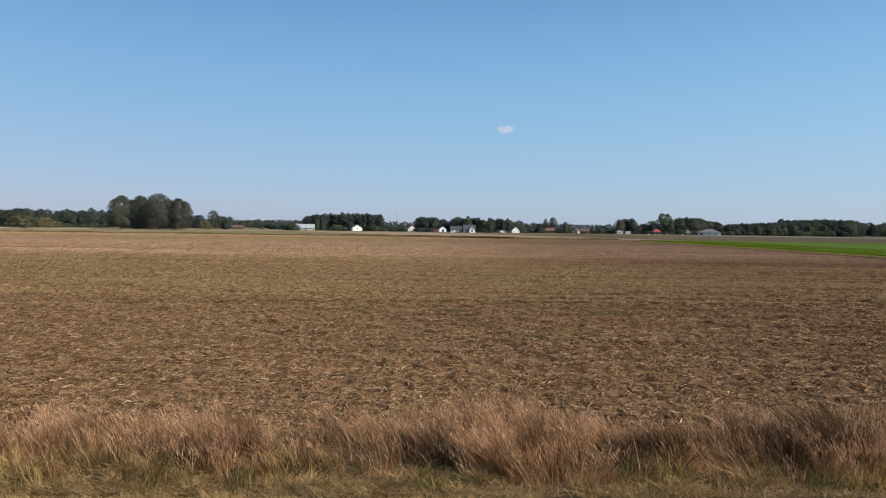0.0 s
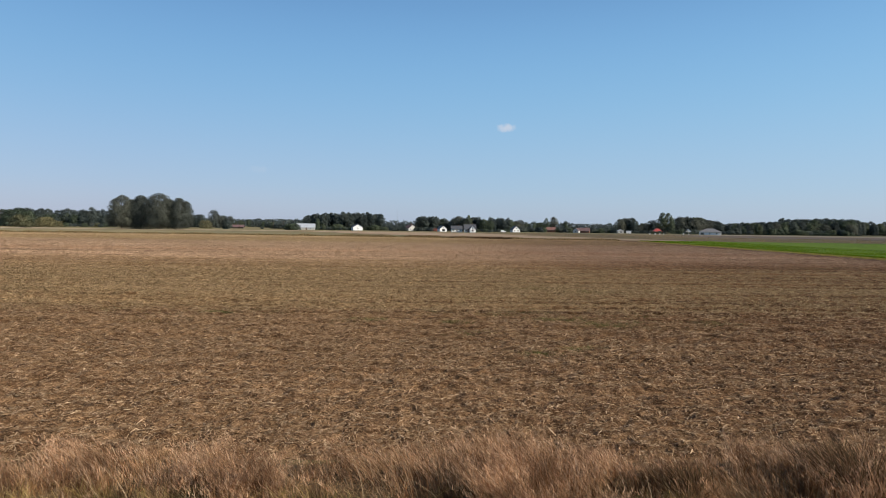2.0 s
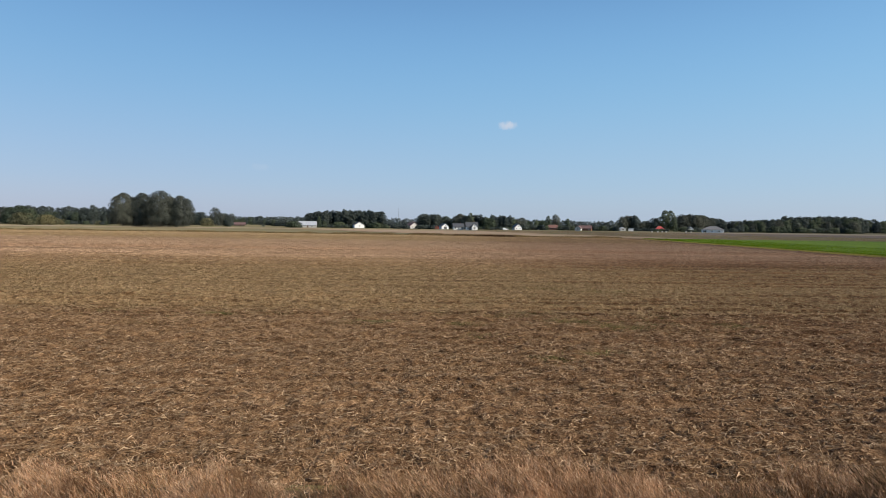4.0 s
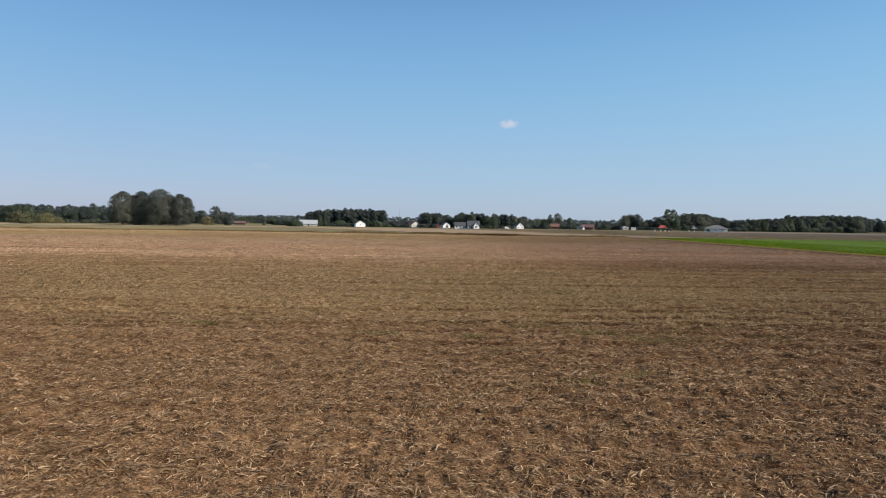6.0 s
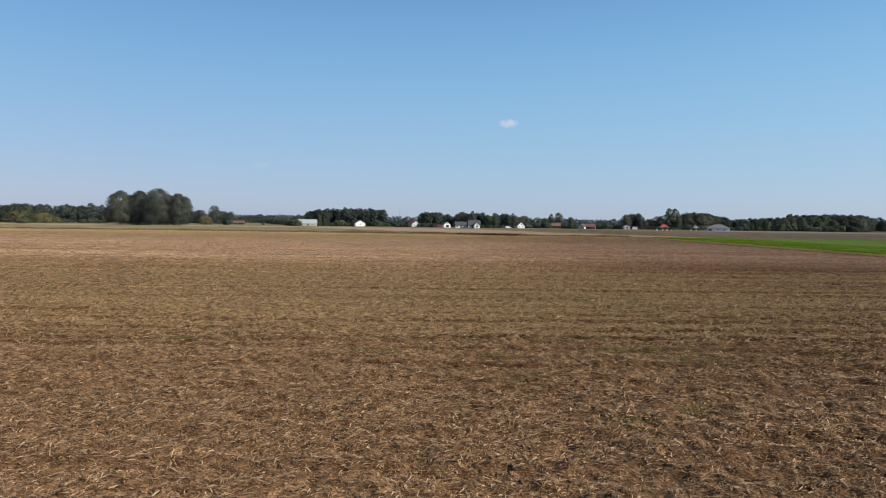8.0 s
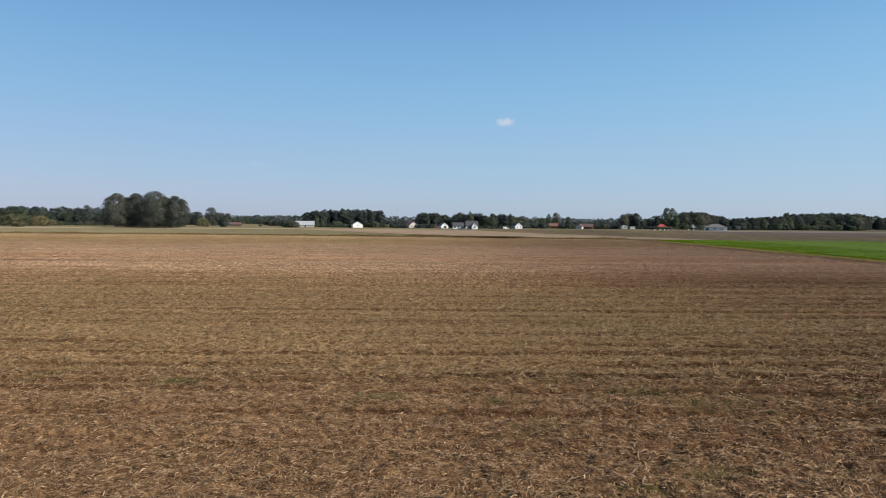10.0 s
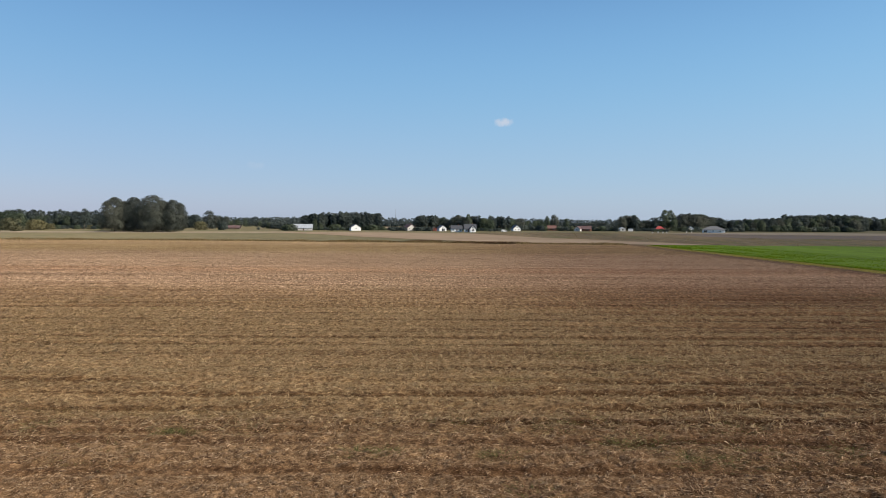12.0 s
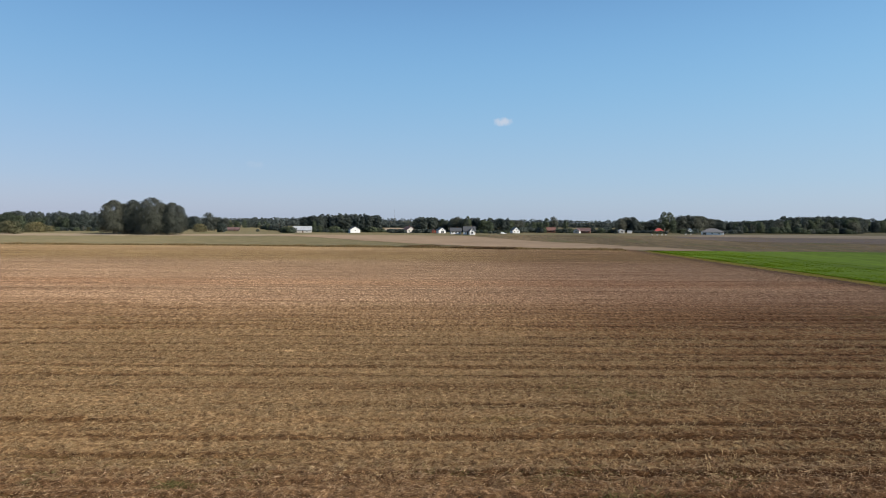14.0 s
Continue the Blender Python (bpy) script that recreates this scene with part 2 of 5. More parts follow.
def blades(name, stops, rough=0.75, translucent=0.25, leafy=False, tufts=0.0, patch=0.0):
    """Thin leaves and stalks: one of several colours for each island."""
    k = Mat(name, rough, 0.2 if leafy else 0.05)
    ramp = k.n.new("ShaderNodeValToRGB")
    ramp.color_ramp.interpolation = "LINEAR"
    e = ramp.color_ramp.elements
    while len(e) < len(stops):
        e.new(0.5)
    for i, c in enumerate(stops):
        e[i].position, e[i].color = i / (len(stops) - 1), (*c, 1)
    k.link(k.island(), ramp.inputs[0])
    tone = k.mix(1.0, ramp.outputs[0], k.mix(k.each(), (0.74, 0.78, 0.80), (1.20, 1.15, 1.06)), "MULTIPLY") if leafy else ramp.outputs[0]
    if tufts:
        old = k.remap(k.noise(tufts, 4, 0.6), 0.40, 0.60)
        lo, hi = ((1 - patch,) * 3, (1 + patch,) * 3) if patch else ((0.50, 0.46, 0.42), (1.35, 1.35, 1.32))
        tone = k.mix(1.0, tone, k.mix(old, lo, hi), "MULTIPLY")
    k.colour(tone)
    if translucent:
        t, s = k.n.new("ShaderNodeBsdfTranslucent"), k.n.new("ShaderNodeMixShader")
        k.link(tone, t.inputs[0])
        s.inputs[0].default_value = translucent
        k.link(k.b.outputs[0], s.inputs[1])
        k.link(t.outputs[0], s.inputs[2])
        k.link(s.outputs[0], k.n["Material Output"].inputs[0])
    return k.m


def plain(name, c, rough=0.8, spec=0.3, metal=0.0, vary=0.12, scale=3.0):
    k = Mat(name, rough, spec, metal)
    n = k.noise(scale, 5, 0.65)
    lo, hi = tuple(x * (1 - vary * 1.6) for x in c), tuple(min(1, x * (1 + vary)) for x in c)
    return k.colour(k.mix(k.remap(n, 0.3, 0.7), lo, hi)).bump(n, 0.15, 0.02).m


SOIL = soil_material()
STRAW = blades("straw", [(0.176, 0.102, 0.052), (0.264, 0.164, 0.086), (0.347, 0.224, 0.125), (0.531, 0.382, 0.239), (0.227, 0.134, 0.069), (0.117, 0.064, 0.032)], 0.8, 0.2, tufts=3.4, patch=0.24)
STRAW_WARM = blades("yellowish_straw", [(0.215, 0.144, 0.072), (0.297, 0.207, 0.104), (0.361, 0.257, 0.137), (0.439, 0.321, 0.180), (0.168, 0.107, 0.053)], 0.8, 0.2, tufts=2.4, patch=0.22)
STRAW_PALE = blades("pinkish_straw", [(0.171, 0.113, 0.069), (0.236, 0.161, 0.102), (0.284, 0.199, 0.126), (0.335, 0.243, 0.160)], 0.8, 0.2, tufts=0.8, patch=0.2)
CLOD = patchy("soil_clods", (0.115, 0.068, 0.040), (0.215, 0.132, 0.080), 12)
MEADOW = patchy("rough_meadow", (0.092, 0.080, 0.040), (0.160, 0.132, 0.072), 0.35, (0.6, 0.3, 1), 0.15, third=(0.088, 0.090, 0.040), third_at=0.58)
PALE = patchy("pale_stubble", (0.175, 0.126, 0.083), (0.272, 0.198, 0.133), 0.30, (0.25, 0.4, 1), 0.05, third=(0.20, 0.155, 0.085), third_at=0.60)
DRYGRASS = patchy("dry_grass_strip", (0.165, 0.130, 0.090), (0.260, 0.205, 0.142), 0.30, (0.4, 0.3, 1), 0.05, third=(0.19, 0.16, 0.092), third_at=0.60)
WEEDY = patchy("weedy_fallow", (0.055, 0.042, 0.022), (0.175, 0.126, 0.072), 0.40, (0.9, 0.16, 1), 0.35, third=(0.085, 0.076, 0.034), third_at=0.52)
PLOUGH = patchy("ploughed_earth", (0.085, 0.066, 0.058), (0.155, 0.116, 0.098), 0.35, (0.2, 0.35, 1), 0.1)
CROP = patchy("young_crop", (0.055, 0.088, 0.006), (0.128, 0.198, 0.010), 1.2, (1, 0.15, 1), 0.3, third=(0.045, 0.05, 0.015), third_at=0.63)
VERGE = patchy("mown_grass", (0.075, 0.055, 0.024), (0.20, 0.145, 0.062), 6, None, 0.10, third=(0.040, 0.040, 0.015))
FOOT_SHADE = patchy("grass_foot_shade", (0.050, 0.032, 0.017), (0.140, 0.088, 0.045), 9, None, 0.08)
DRY = blades("dry_grass", [(0.19, 0.085, 0.040), (0.34, 0.175, 0.083), (0.48, 0.290, 0.150), (0.24, 0.110, 0.052), (0.62, 0.440, 0.265), (0.12, 0.058, 0.028)], 0.75, 0.35, tufts=1.6)
PLUME = blades("grass_plumes", [(0.36, 0.212, 0.128), (0.48, 0.312, 0.198), (0.37, 0.202, 0.112), (0.57, 0.410, 0.275)], 0.75, 0.35, tufts=1.6)
LOWGRASS = blades("yellow_green_grass", [(0.40, 0.270, 0.115), (0.52, 0.370, 0.185), (0.26, 0.175, 0.070), (0.58, 0.43, 0.23), (0.16, 0.120, 0.040), (0.40, 0.245, 0.115)], 0.75, 0.35, tufts=2.2, patch=0.3)
HALFGREEN = blades("half_green_grass", [(0.27, 0.190, 0.060), (0.42, 0.295, 0.118), (0.15, 0.122, 0.034), (0.52, 0.38, 0.18), (0.30, 0.185, 0.075)], 0.75, 0.35, tufts=1.8)
STALK = blades("pale_stalks", [(0.46, 0.320, 0.190), (0.58, 0.430, 0.270), (0.40, 0.255, 0.140)], 0.75, 0.3)
FALLEN = blades("fallen_stalks", [(0.16, 0.096, 0.048), (0.29, 0.190, 0.095), (0.46, 0.330, 0.175), (0.11, 0.072, 0.036)], 0.8, 0.2)
GREENS = blades("green_weeds", [(0.085, 0.094, 0.030), (0.145, 0.146, 0.050), (0.11, 0.110, 0.040)])
DARKWEED_SHADE = blades("dark_weed_and_gap_shade", [(0.070, 0.040, 0.021), (0.11, 0.066, 0.035), (0.19, 0.118, 0.064), (0.070, 0.055, 0.024)])
BANKGRASS = blades("bank_grass", [(0.13, 0.085, 0.040), (0.25, 0.170, 0.082), (0.10, 0.085, 0.034), (0.36, 0.26, 0.135), (0.06, 0.042, 0.020)])
ROUGHWEED = blades("fallow_weeds", [(0.18, 0.132, 0.066), (0.25, 0.182, 0.095), (0.165, 0.146, 0.060), (0.31, 0.226, 0.122)], 0.8, 0.45)
CROPLEAF = blades("crop_leaves", [(0.058, 0.105, 0.006), (0.122, 0.195, 0.010), (0.09, 0.150, 0.008), (0.170, 0.235, 0.018)], 0.75, 0.5)
EDGEGRASS = blades("field_edge_grass", [(0.28, 0.24, 0.062), (0.42, 0.335, 0.10), (0.16, 0.165, 0.04)], 0.75, 0.4)
LEAF_GREY = blades("grey_green_leaves", [(0.054, 0.061, 0.050), (0.080, 0.088, 0.072), (0.128, 0.136, 0.113), (0.064, 0.072, 0.057)], 0.6, leafy=True)
# green and dark leaves carry some blue of the distance haze in their colour
LEAF_GREEN = blades("green_leaves", [(0.062, 0.084, 0.056), (0.086, 0.110, 0.070), (0.114, 0.136, 0.088)], 0.6, leafy=True)
LEAF_DARK = blades("dark_leaves", [(0.053, 0.070, 0.067), (0.070, 0.088, 0.082), (0.092, 0.110, 0.098)], 0.6, leafy=True)
LEAF_OLIVE = blades("olive_leaves", [(0.115, 0.112, 0.058), (0.165, 0.152, 0.080), (0.21, 0.188, 0.108)], 0.65, leafy=True)
# skyline wood: aerial haze is mixed into the leaf colour, paler and bluer
LEAF_FAR = blades("haze_tinted_leaves", [(0.085, 0.105, 0.102), (0.105, 0.126, 0.120), (0.125, 0.146, 0.138)], 0.8)
BARK = plain("bark", (0.075, 0.06, 0.048), 0.95, 0.1, 0, 0.3, 4)
WHITE = plain("white_plaster", (0.80, 0.79, 0.76), 0.85, 0.2, 0, 0.05, 1.5)
CREAM = plain("grey_white_plaster", (0.52, 0.50, 0.46), 0.85, 0.2, 0, 0.08, 1.5)
WOOD = plain("weathered_boards", (0.15, 0.12, 0.095), 0.9, 0.2, 0, 0.25, 6)
ROOF_DARK = plain("dark_roof_tiles", (0.075, 0.078, 0.085), 0.6, 0.4, 0, 0.15, 4)
ROOF_GREY = plain("grey_roof_tiles", (0.16, 0.16, 0.165), 0.7, 0.3, 0, 0.15, 4)
ROOF_RED = plain("red_roof_tiles", (0.36, 0.075, 0.065), 0.7, 0.3, 0, 0.15, 4)
ROOF_BRICK = plain("faded_red_roof_tiles", (0.20, 0.105, 0.085), 0.75, 0.3, 0, 0.2, 4)
ROOF_BROWN = plain("brown_roof_tiles", (0.145, 0.090, 0.086), 0.75, 0.3, 0, 0.2, 4)
METAL = plain("pale_sheet_metal", (0.52, 0.54, 0.56), 0.45, 0.5, 0.3, 0.1, 1)
REDWALL = plain("red_painted_boards", (0.28, 0.06, 0.045), 0.8, 0.2, 0, 0.2, 4)
BRICKWALL = plain("brick_wall", (0.25, 0.13, 0.09), 0.9, 0.2, 0, 0.2, 6)
GLASS = plain("window_glass", (0.03, 0.035, 0.04), 0.08, 0.5, 0, 0.05, 1)
PVC = plain("white_frame", (0.75, 0.75, 0.73), 0.4, 0.4, 0, 0.03, 1)
DOORWOOD = plain("brown_door", (0.12, 0.07, 0.045), 0.6, 0.3, 0, 0.2, 5)
STEEL = plain("grey_steel", (0.30, 0.31, 0.32), 0.5, 0.5, 0.6, 0.1, 3)
RUBBER = plain("tyre_rubber", (0.025, 0.025, 0.026), 0.9, 0.2, 0, 0.1, 5)
PAINT = plain("white_car_paint", (0.78, 0.78, 0.77), 0.25, 0.5, 0, 0.02, 1)


# ---- mesh tools ----
def part(name, bm, material, parent=None, label=""):
    me = bpy.data.meshes.new(name)
    bm.to_mesh(me)
    bm.free()
    me.materials.append(material)
    ob = new(name, me)
    ob.parent = parent
    return tagged(ob, label)


def mesh_of(name, verts, faces, material, smooth=False):
    """A mesh from an array of places and an array of faces of one size."""
    me = bpy.data.meshes.new(name)
    n, k = faces.shape
    me.vertices.add(len(verts))
    me.vertices.foreach_set("co", np.ascontiguousarray(verts, dtype=np.float32).ravel())
    me.loops.add(n * k)
    me.loops.foreach_set("vertex_index", np.ascontiguousarray(faces, dtype=np.int32).ravel())
    me.polygons.add(n)
    me.polygons.foreach_set("loop_start", np.arange(0, n * k, k, dtype=np.int32))
    me.update(calc_edges=True)
    me.validate()
    if smooth:
        me.polygons.foreach_set("use_smooth", np.ones(len(me.polygons), dtype=bool))
    me.materials.append(material)
    return me


def box(bm, x0, x1, y0, y1, z0, z1):
    v = [bm.verts.new(p) for p in ((x0, y0, z0), (x1, y0, z0), (x1, y1, z0), (x0, y1, z0), (x0, y0, z1), (x1, y0, z1), (x1, y1, z1), (x0, y1, z1))]
    for f in ((3, 2, 1, 0), (4, 5, 6, 7), (0, 1, 5, 4), (1, 2, 6, 5), (2, 3, 7, 6), (3, 0, 4, 7)):
        bm.faces.new([v[i] for i in f])


def prism(bm, outline, y0, y1):
    """An outline in x and z drawn out along y."""
    a = [bm.verts.new((x, y0, z)) for x, z in outline]
    b = [bm.verts.new((x, y1, z)) for x, z in outline]
    bm.faces.new(a)
    bm.faces.new(b[::-1])
    for i in range(len(a)):
        j = (i + 1) % len(a)
        bm.faces.new((a[j], a[i], b[i], b[j]))
    bmesh.ops.recalc_face_normals(bm, faces=bm.faces)


def tube(bm, a, b, ra, rb, sides=7):
    a, b = Vector(a), Vector(b)
    q = (b - a).to_track_quat("Z", "Y")
    ring = [Vector((math.cos(i * math.tau / sides), math.sin(i * math.tau / sides), 0)) for i in range(sides)]
    lo, hi = [bm.verts.new(a + q @ (r * ra)) for r in ring], [bm.verts.new(b + q @ (r * rb)) for r in ring]
    for i in range(sides):
        j = (i + 1) % sides
        bm.faces.new((lo[i], lo[j], hi[j], hi[i]))
    bm.faces.new(hi)
    bm.faces.new(lo[::-1])


rng = np.random.default_rng(7)
TABLE = rng.random((256, 256))


def vnoise(x, y, shift=0):
    """Smooth value noise, 0 to 1, one cell a unit."""
    x, y = np.asarray(x, float) + shift * 17.3, np.asarray(y, float) + shift * 5.7
    ix, iy = np.floor(x).astype(int), np.floor(y).astype(int)
    fx, fy = x - ix, y - iy
    fx, fy = fx * fx * (3 - 2 * fx), fy * fy * (3 - 2 * fy)
    a, b = TABLE[ix & 255, iy & 255], TABLE[(ix + 1) & 255, iy & 255]
    c, d = TABLE[ix & 255, (iy + 1) & 255], TABLE[(ix + 1) & 255, (iy + 1) & 255]
    return (a * (1 - fx) + b * fx) * (1 - fy) + (c * (1 - fx) + d * fx) * fy


# The field's own frame: u runs along the drilled rows, v away from the verge.
ROW = radians(7.0)
FIELD = Matrix.Rotation(ROW, 4, "Z")


def wheel_line(u, v):
    """The bare lines between the passes, 0 to 1: about 2.6 m apart, wandering, and fading in and out along their length."""
    wave = np.sin(math.tau / 2.6 * (v + 0.25 * np.sin(u / 17) + 0.7 * np.sin(v / 2.9) + 0.5 * np.sin(v / 6.7 + 1)))
    strength = np.interp(v, [18, 30], [0.15, 1.0]) * np.clip(2.4 * vnoise(u / 24, v / 2.6, 62) - 0.45, 0.05, 1)
    return strength * np.clip((wave - 0.25) / 0.5, 0, 1)


def field_height(u, v):
    """Relief of the tilled ground."""
    near = 1 - np.clip((v - 30) / 40, 0, 0.5)
    h = 0.10 * (vnoise(u / 1.3, v / 0.8, 1) - 0.5) + 0.10 * (vnoise(u / 0.42, v / 0.34, 2) - 0.5) + 0.13 * (vnoise(u / 0.23, v / 0.21, 3) - 0.5)
    h = h - 0.06 * np.clip(vnoise(u / 0.36, v / 0.30, 51) - 0.62, 0, 1) / 0.38 - 0.04 * np.clip(vnoise(u / 0.9, v / 0.5, 52) - 0.62, 0, 1) / 0.38
    furrow = np.sin(math.tau * (v / 0.95 + 0.5 * vnoise(u / 9, v / 3, 4)))
    line = wheel_line(u, v)
    head = 0.20 * np.exp(-((u - 70.6) / 0.6) ** 2) - 0.16 * np.exp(-((u - 72.2) / 0.7) ** 2)
    return near * (h + 0.03 * furrow) + 0.05 * (vnoise(u / 30, v / 2.4, 5) - 0.5) + np.interp(v, [18, 28, 70, 100], [0.03, 0.15, 0.15, 0.08]) * (vnoise(u / 45, v / 1.15, 61) - 0.5) - 0.07 * line + head


def straw_share(u, v):
    """How much straw lies there, 0 to 1: long streaks along the rows with clumps in them."""
    s = 0.40 * vnoise(u / 22, v / 1.5, 6) + 0.35 * (vnoise(u / 45, v / 1.15, 61) - 0.5) + 0.35 * vnoise(u / 34, v / 4.0, 7) + 0.8 * (vnoise(u / 0.6, v / 0.4, 8) - 0.5) + 0.2
    s = s + np.interp(v, [30, 34, 36.2, 38.8, 39.4, 40.3, 41, 70, 75], [0, -0.14, 0.14, 0.16, -0.10, -0.10, 0.14, 0.10, 0.0])
    s = s - np.interp(u, [0, 12, 40], [0.0, 0.17, 0.34])
    s = np.clip((s - 0.12) / 0.46, np.interp(u, [2, 14], [0.36, 0.33]), 1)
    return s * (1 - 0.85 * wheel_line(u, v))


ORIGIN = Vector((-0.92, 10.74, 0))
AHEAD, ASIDE = Vector((-0.0971, 0.9953, 0)), Vector((0.9953, 0.0971, 0))


def spot(s, d, z=0.0):
    return ORIGIN + AHEAD * d + ASIDE * (s * d) + Vector((0, 0, z))


# ---- ground ----
def ground():
    bm = bmesh.new()
    n = 24
    ring = [-4600 + 9200 * i / n for i in range(n + 1)]
    g = [[bm.verts.new((x, y, -0.35)) for x in ring] for y in ring]
    for i in range(n):
        for j in range(n):
            bm.faces.new((g[i][j], g[i][j + 1], g[i + 1][j + 1], g[i + 1][j]))
    tagged(part("ground", bm, MEADOW), "flat dry meadow land reaching the horizon", "ground", kind="structure")


def patch(u0, u1, v0, v1, step):
    nu, nv = max(2, int((u1 - u0) / step) + 1), max(2, int((v1 - v0) / step) + 1)
    u, v = np.meshgrid(np.linspace(u0, u1, nu), np.linspace(v0, v1, nv))
    idx = np.arange(nu * nv).reshape(nv, nu)
    f = np.stack([idx[:-1, :-1], idx[:-1, 1:], idx[1:, 1:], idx[1:, :-1]], -1).reshape(-1, 4)
    return np.stack([u, v, field_height(u, v)], -1).reshape(-1, 3), f


FIELD_RIGHT, FIELD_END = 74.0, 240.0


def stubble_field():
    pieces = [patch(-34, 44, 13.6, 44, 0.115), patch(-95, FIELD_RIGHT, 44, 100, 0.28), patch(-420, 60, 100, FIELD_END, 2.0), patch(60, FIELD_RIGHT, 100, FIELD_END, 0.5),
              patch(-420, -95, 44, 100, 2.0), patch(-420, -34, 13.6, 44, 1.0), patch(44, FIELD_RIGHT, 13.6, 44, 0.5)]
    vs, fs, base = [], [], 0
    for v, f in pieces:
        vs.append(v)
        fs.append(f + base)
        base += len(v)
    ob = new("stubble_field", mesh_of("stubble_field", np.concatenate(vs), np.concatenate(fs), SOIL, True))
    ob.matrix_world = FIELD
    tagged(ob, "tilled brown stubble field with straw lying in long rows", "field", kind="structure")


def zone(name, rows, z, material, label, ragged=2.0, category="field"):
    """A piece of land between a near and a far edge, given as (s, near depth, far depth)."""
    bm = bmesh.new()
    last = None
    for (s0, a0, b0), (s1, a1, b1) in zip(rows, rows[1:]):
        n = max(4, int(abs(s1 - s0) * 120))
        for i in range(n + (s1 == rows[-1][0])):
            t = i / n
            s, a, b = s0 + (s1 - s0) * t, a0 + (a1 - a0) * t, b0 + (b1 - b0) * t
            wob = ragged * (float(vnoise(s * 90, a, 9)) - 0.5)
            cur = [bm.verts.new(spot(s, a + wob + (b - a - wob) * q / 4, z)) for q in range(5)]
            if last:
                for q in range(4):
                    bm.faces.new((last[q], cur[q], cur[q + 1], last[q + 1]))
            last = cur
    return tagged(part(name, bm, material), label, category, kind="structure")


def land():
    # rough meadow beyond the bank, fading into dry grass before the trees
    zone("meadow", [(-1.6, 225, 900), (-0.5333, 236, 900), (-0.0767, 240, 900), (0.1059, 226, 900), (0.3251, 215, 900), (1.6, 205, 900)], -0.12, MEADOW, "rough olive meadow with dry grass", 1, "meadow")
    zone("dry_strip", [(-1.3, 318, 348), (-0.6977, 330, 372), (-0.4146, 352, 392), (-0.2411, 372, 415)], -0.05, DRYGRASS, "strip of pale dry grass before the trees", 8)
    zone("pale_field", [(-0.2776, 385, 392), (-0.2046, 345, 402), (-0.1315, 296, 404), (-0.0402, 262, 404), (0.0603, 238, 390), (0.1607, 226, 318), (0.2886, 222, 258), (0.3799, 218, 240), (0.4621, 222, 226)], 0.02, PALE, "pale harvested field behind the weedy bank", 3)
    zone("weedy_fallow", [(0.0420, 400, 404), (0.0877, 352, 432), (0.1607, 300, 448), (0.2886, 262, 448), (0.40, 232, 430), (0.46, 214, 400), (0.5808, 214, 330), (1.1, 216, 322)], 0.05, WEEDY, "weedy brown fallow land", 4)
    zone("ploughed_field", [(0.3708, 400, 404), (0.4256, 350, 435), (0.5078, 322, 425), (0.7160, 312, 410), (1.2, 300, 400)], 0.08, PLOUGH, "ploughed purple-brown strip", 3)
    zone("pale_strip", [(0.3068, 445, 449), (0.3708, 434, 456), (0.4712, 424, 505), (0.7160, 412, 520), (1.2, 400, 520)], 0.12, DRYGRASS, "pale harvested strip before the wood", 5)
    zone("far_grass", [(-0.0950, 560, 760), (-0.0493, 540, 760), (0.0055, 540, 700)], 0.05, DRYGRASS, "dry yellow meadow between the trees", 10, "meadow")


def blades_mesh(name, x, y, z, height, width, lean_x, lean_y, material, seg=3):
    """Blades that bend over: each a strip of seg quads' width narrowing to its tip."""
    n = len(x)
    a = rng.random(n) * math.tau
    wx, wy = np.cos(a) * width / 2, np.sin(a) * width / 2
    vs = []
    for i in range(seg + 1):
        t = i / seg
        k = 1 - t * 0.85
        cx, cy, cz = x + lean_x * t ** 1.7, y + lean_y * t ** 1.7, z + height * t * (1 - 0.12 * t)
        vs += [np.stack([cx - wx * k, cy - wy * k, cz], -1), np.stack([cx + wx * k, cy + wy * k, cz], -1)]
    v = np.stack(vs, 1).reshape(-1, 3)
    q = np.array([[2 * i, 2 * i + 1, 2 * i + 3, 2 * i + 2] for i in range(seg)])
    f = (np.arange(n)[:, None, None] * (2 * seg + 2) + q[None]).reshape(-1, 4)
    return mesh_of(name, v, f, material)


def litter(u, v, length, width, rise, a, droop):
    """Bent leaf strips lying on the field: a narrow butt, a broad middle and a narrow tip for each."""
    n = len(u)
    z = field_height(u, v)
    dx, dy, px, py = np.cos(a), np.sin(a), -np.sin(a), np.cos(a)
    bend = rng.normal(0, 0.13, n) * length
    tilt = width * rng.normal(0, 0.45, n)
    vs = []
    for t, k, lift in ((-0.5, 0.45, 0.0), (0.02, 1.0, 1.0), (0.5, 0.22, droop)):
        side = bend if t == 0.02 else 0.0
        cx, cy, cz = u + dx * length * t + px * side, v + dy * length * t + py * side, z + 0.012 + rise * lift
        w = width * k / 2
        vs += [np.stack([cx - px * w, cy - py * w, cz - tilt * k / 2], -1), np.stack([cx + px * w, cy + py * w, cz + tilt * k / 2], -1)]
    q = np.array([[0, 1, 3, 2], [2, 3, 5, 4]])
    return np.stack(vs, 1).reshape(-1, 3), (np.arange(n)[:, None, None] * 6 + q[None]).reshape(-1, 4)


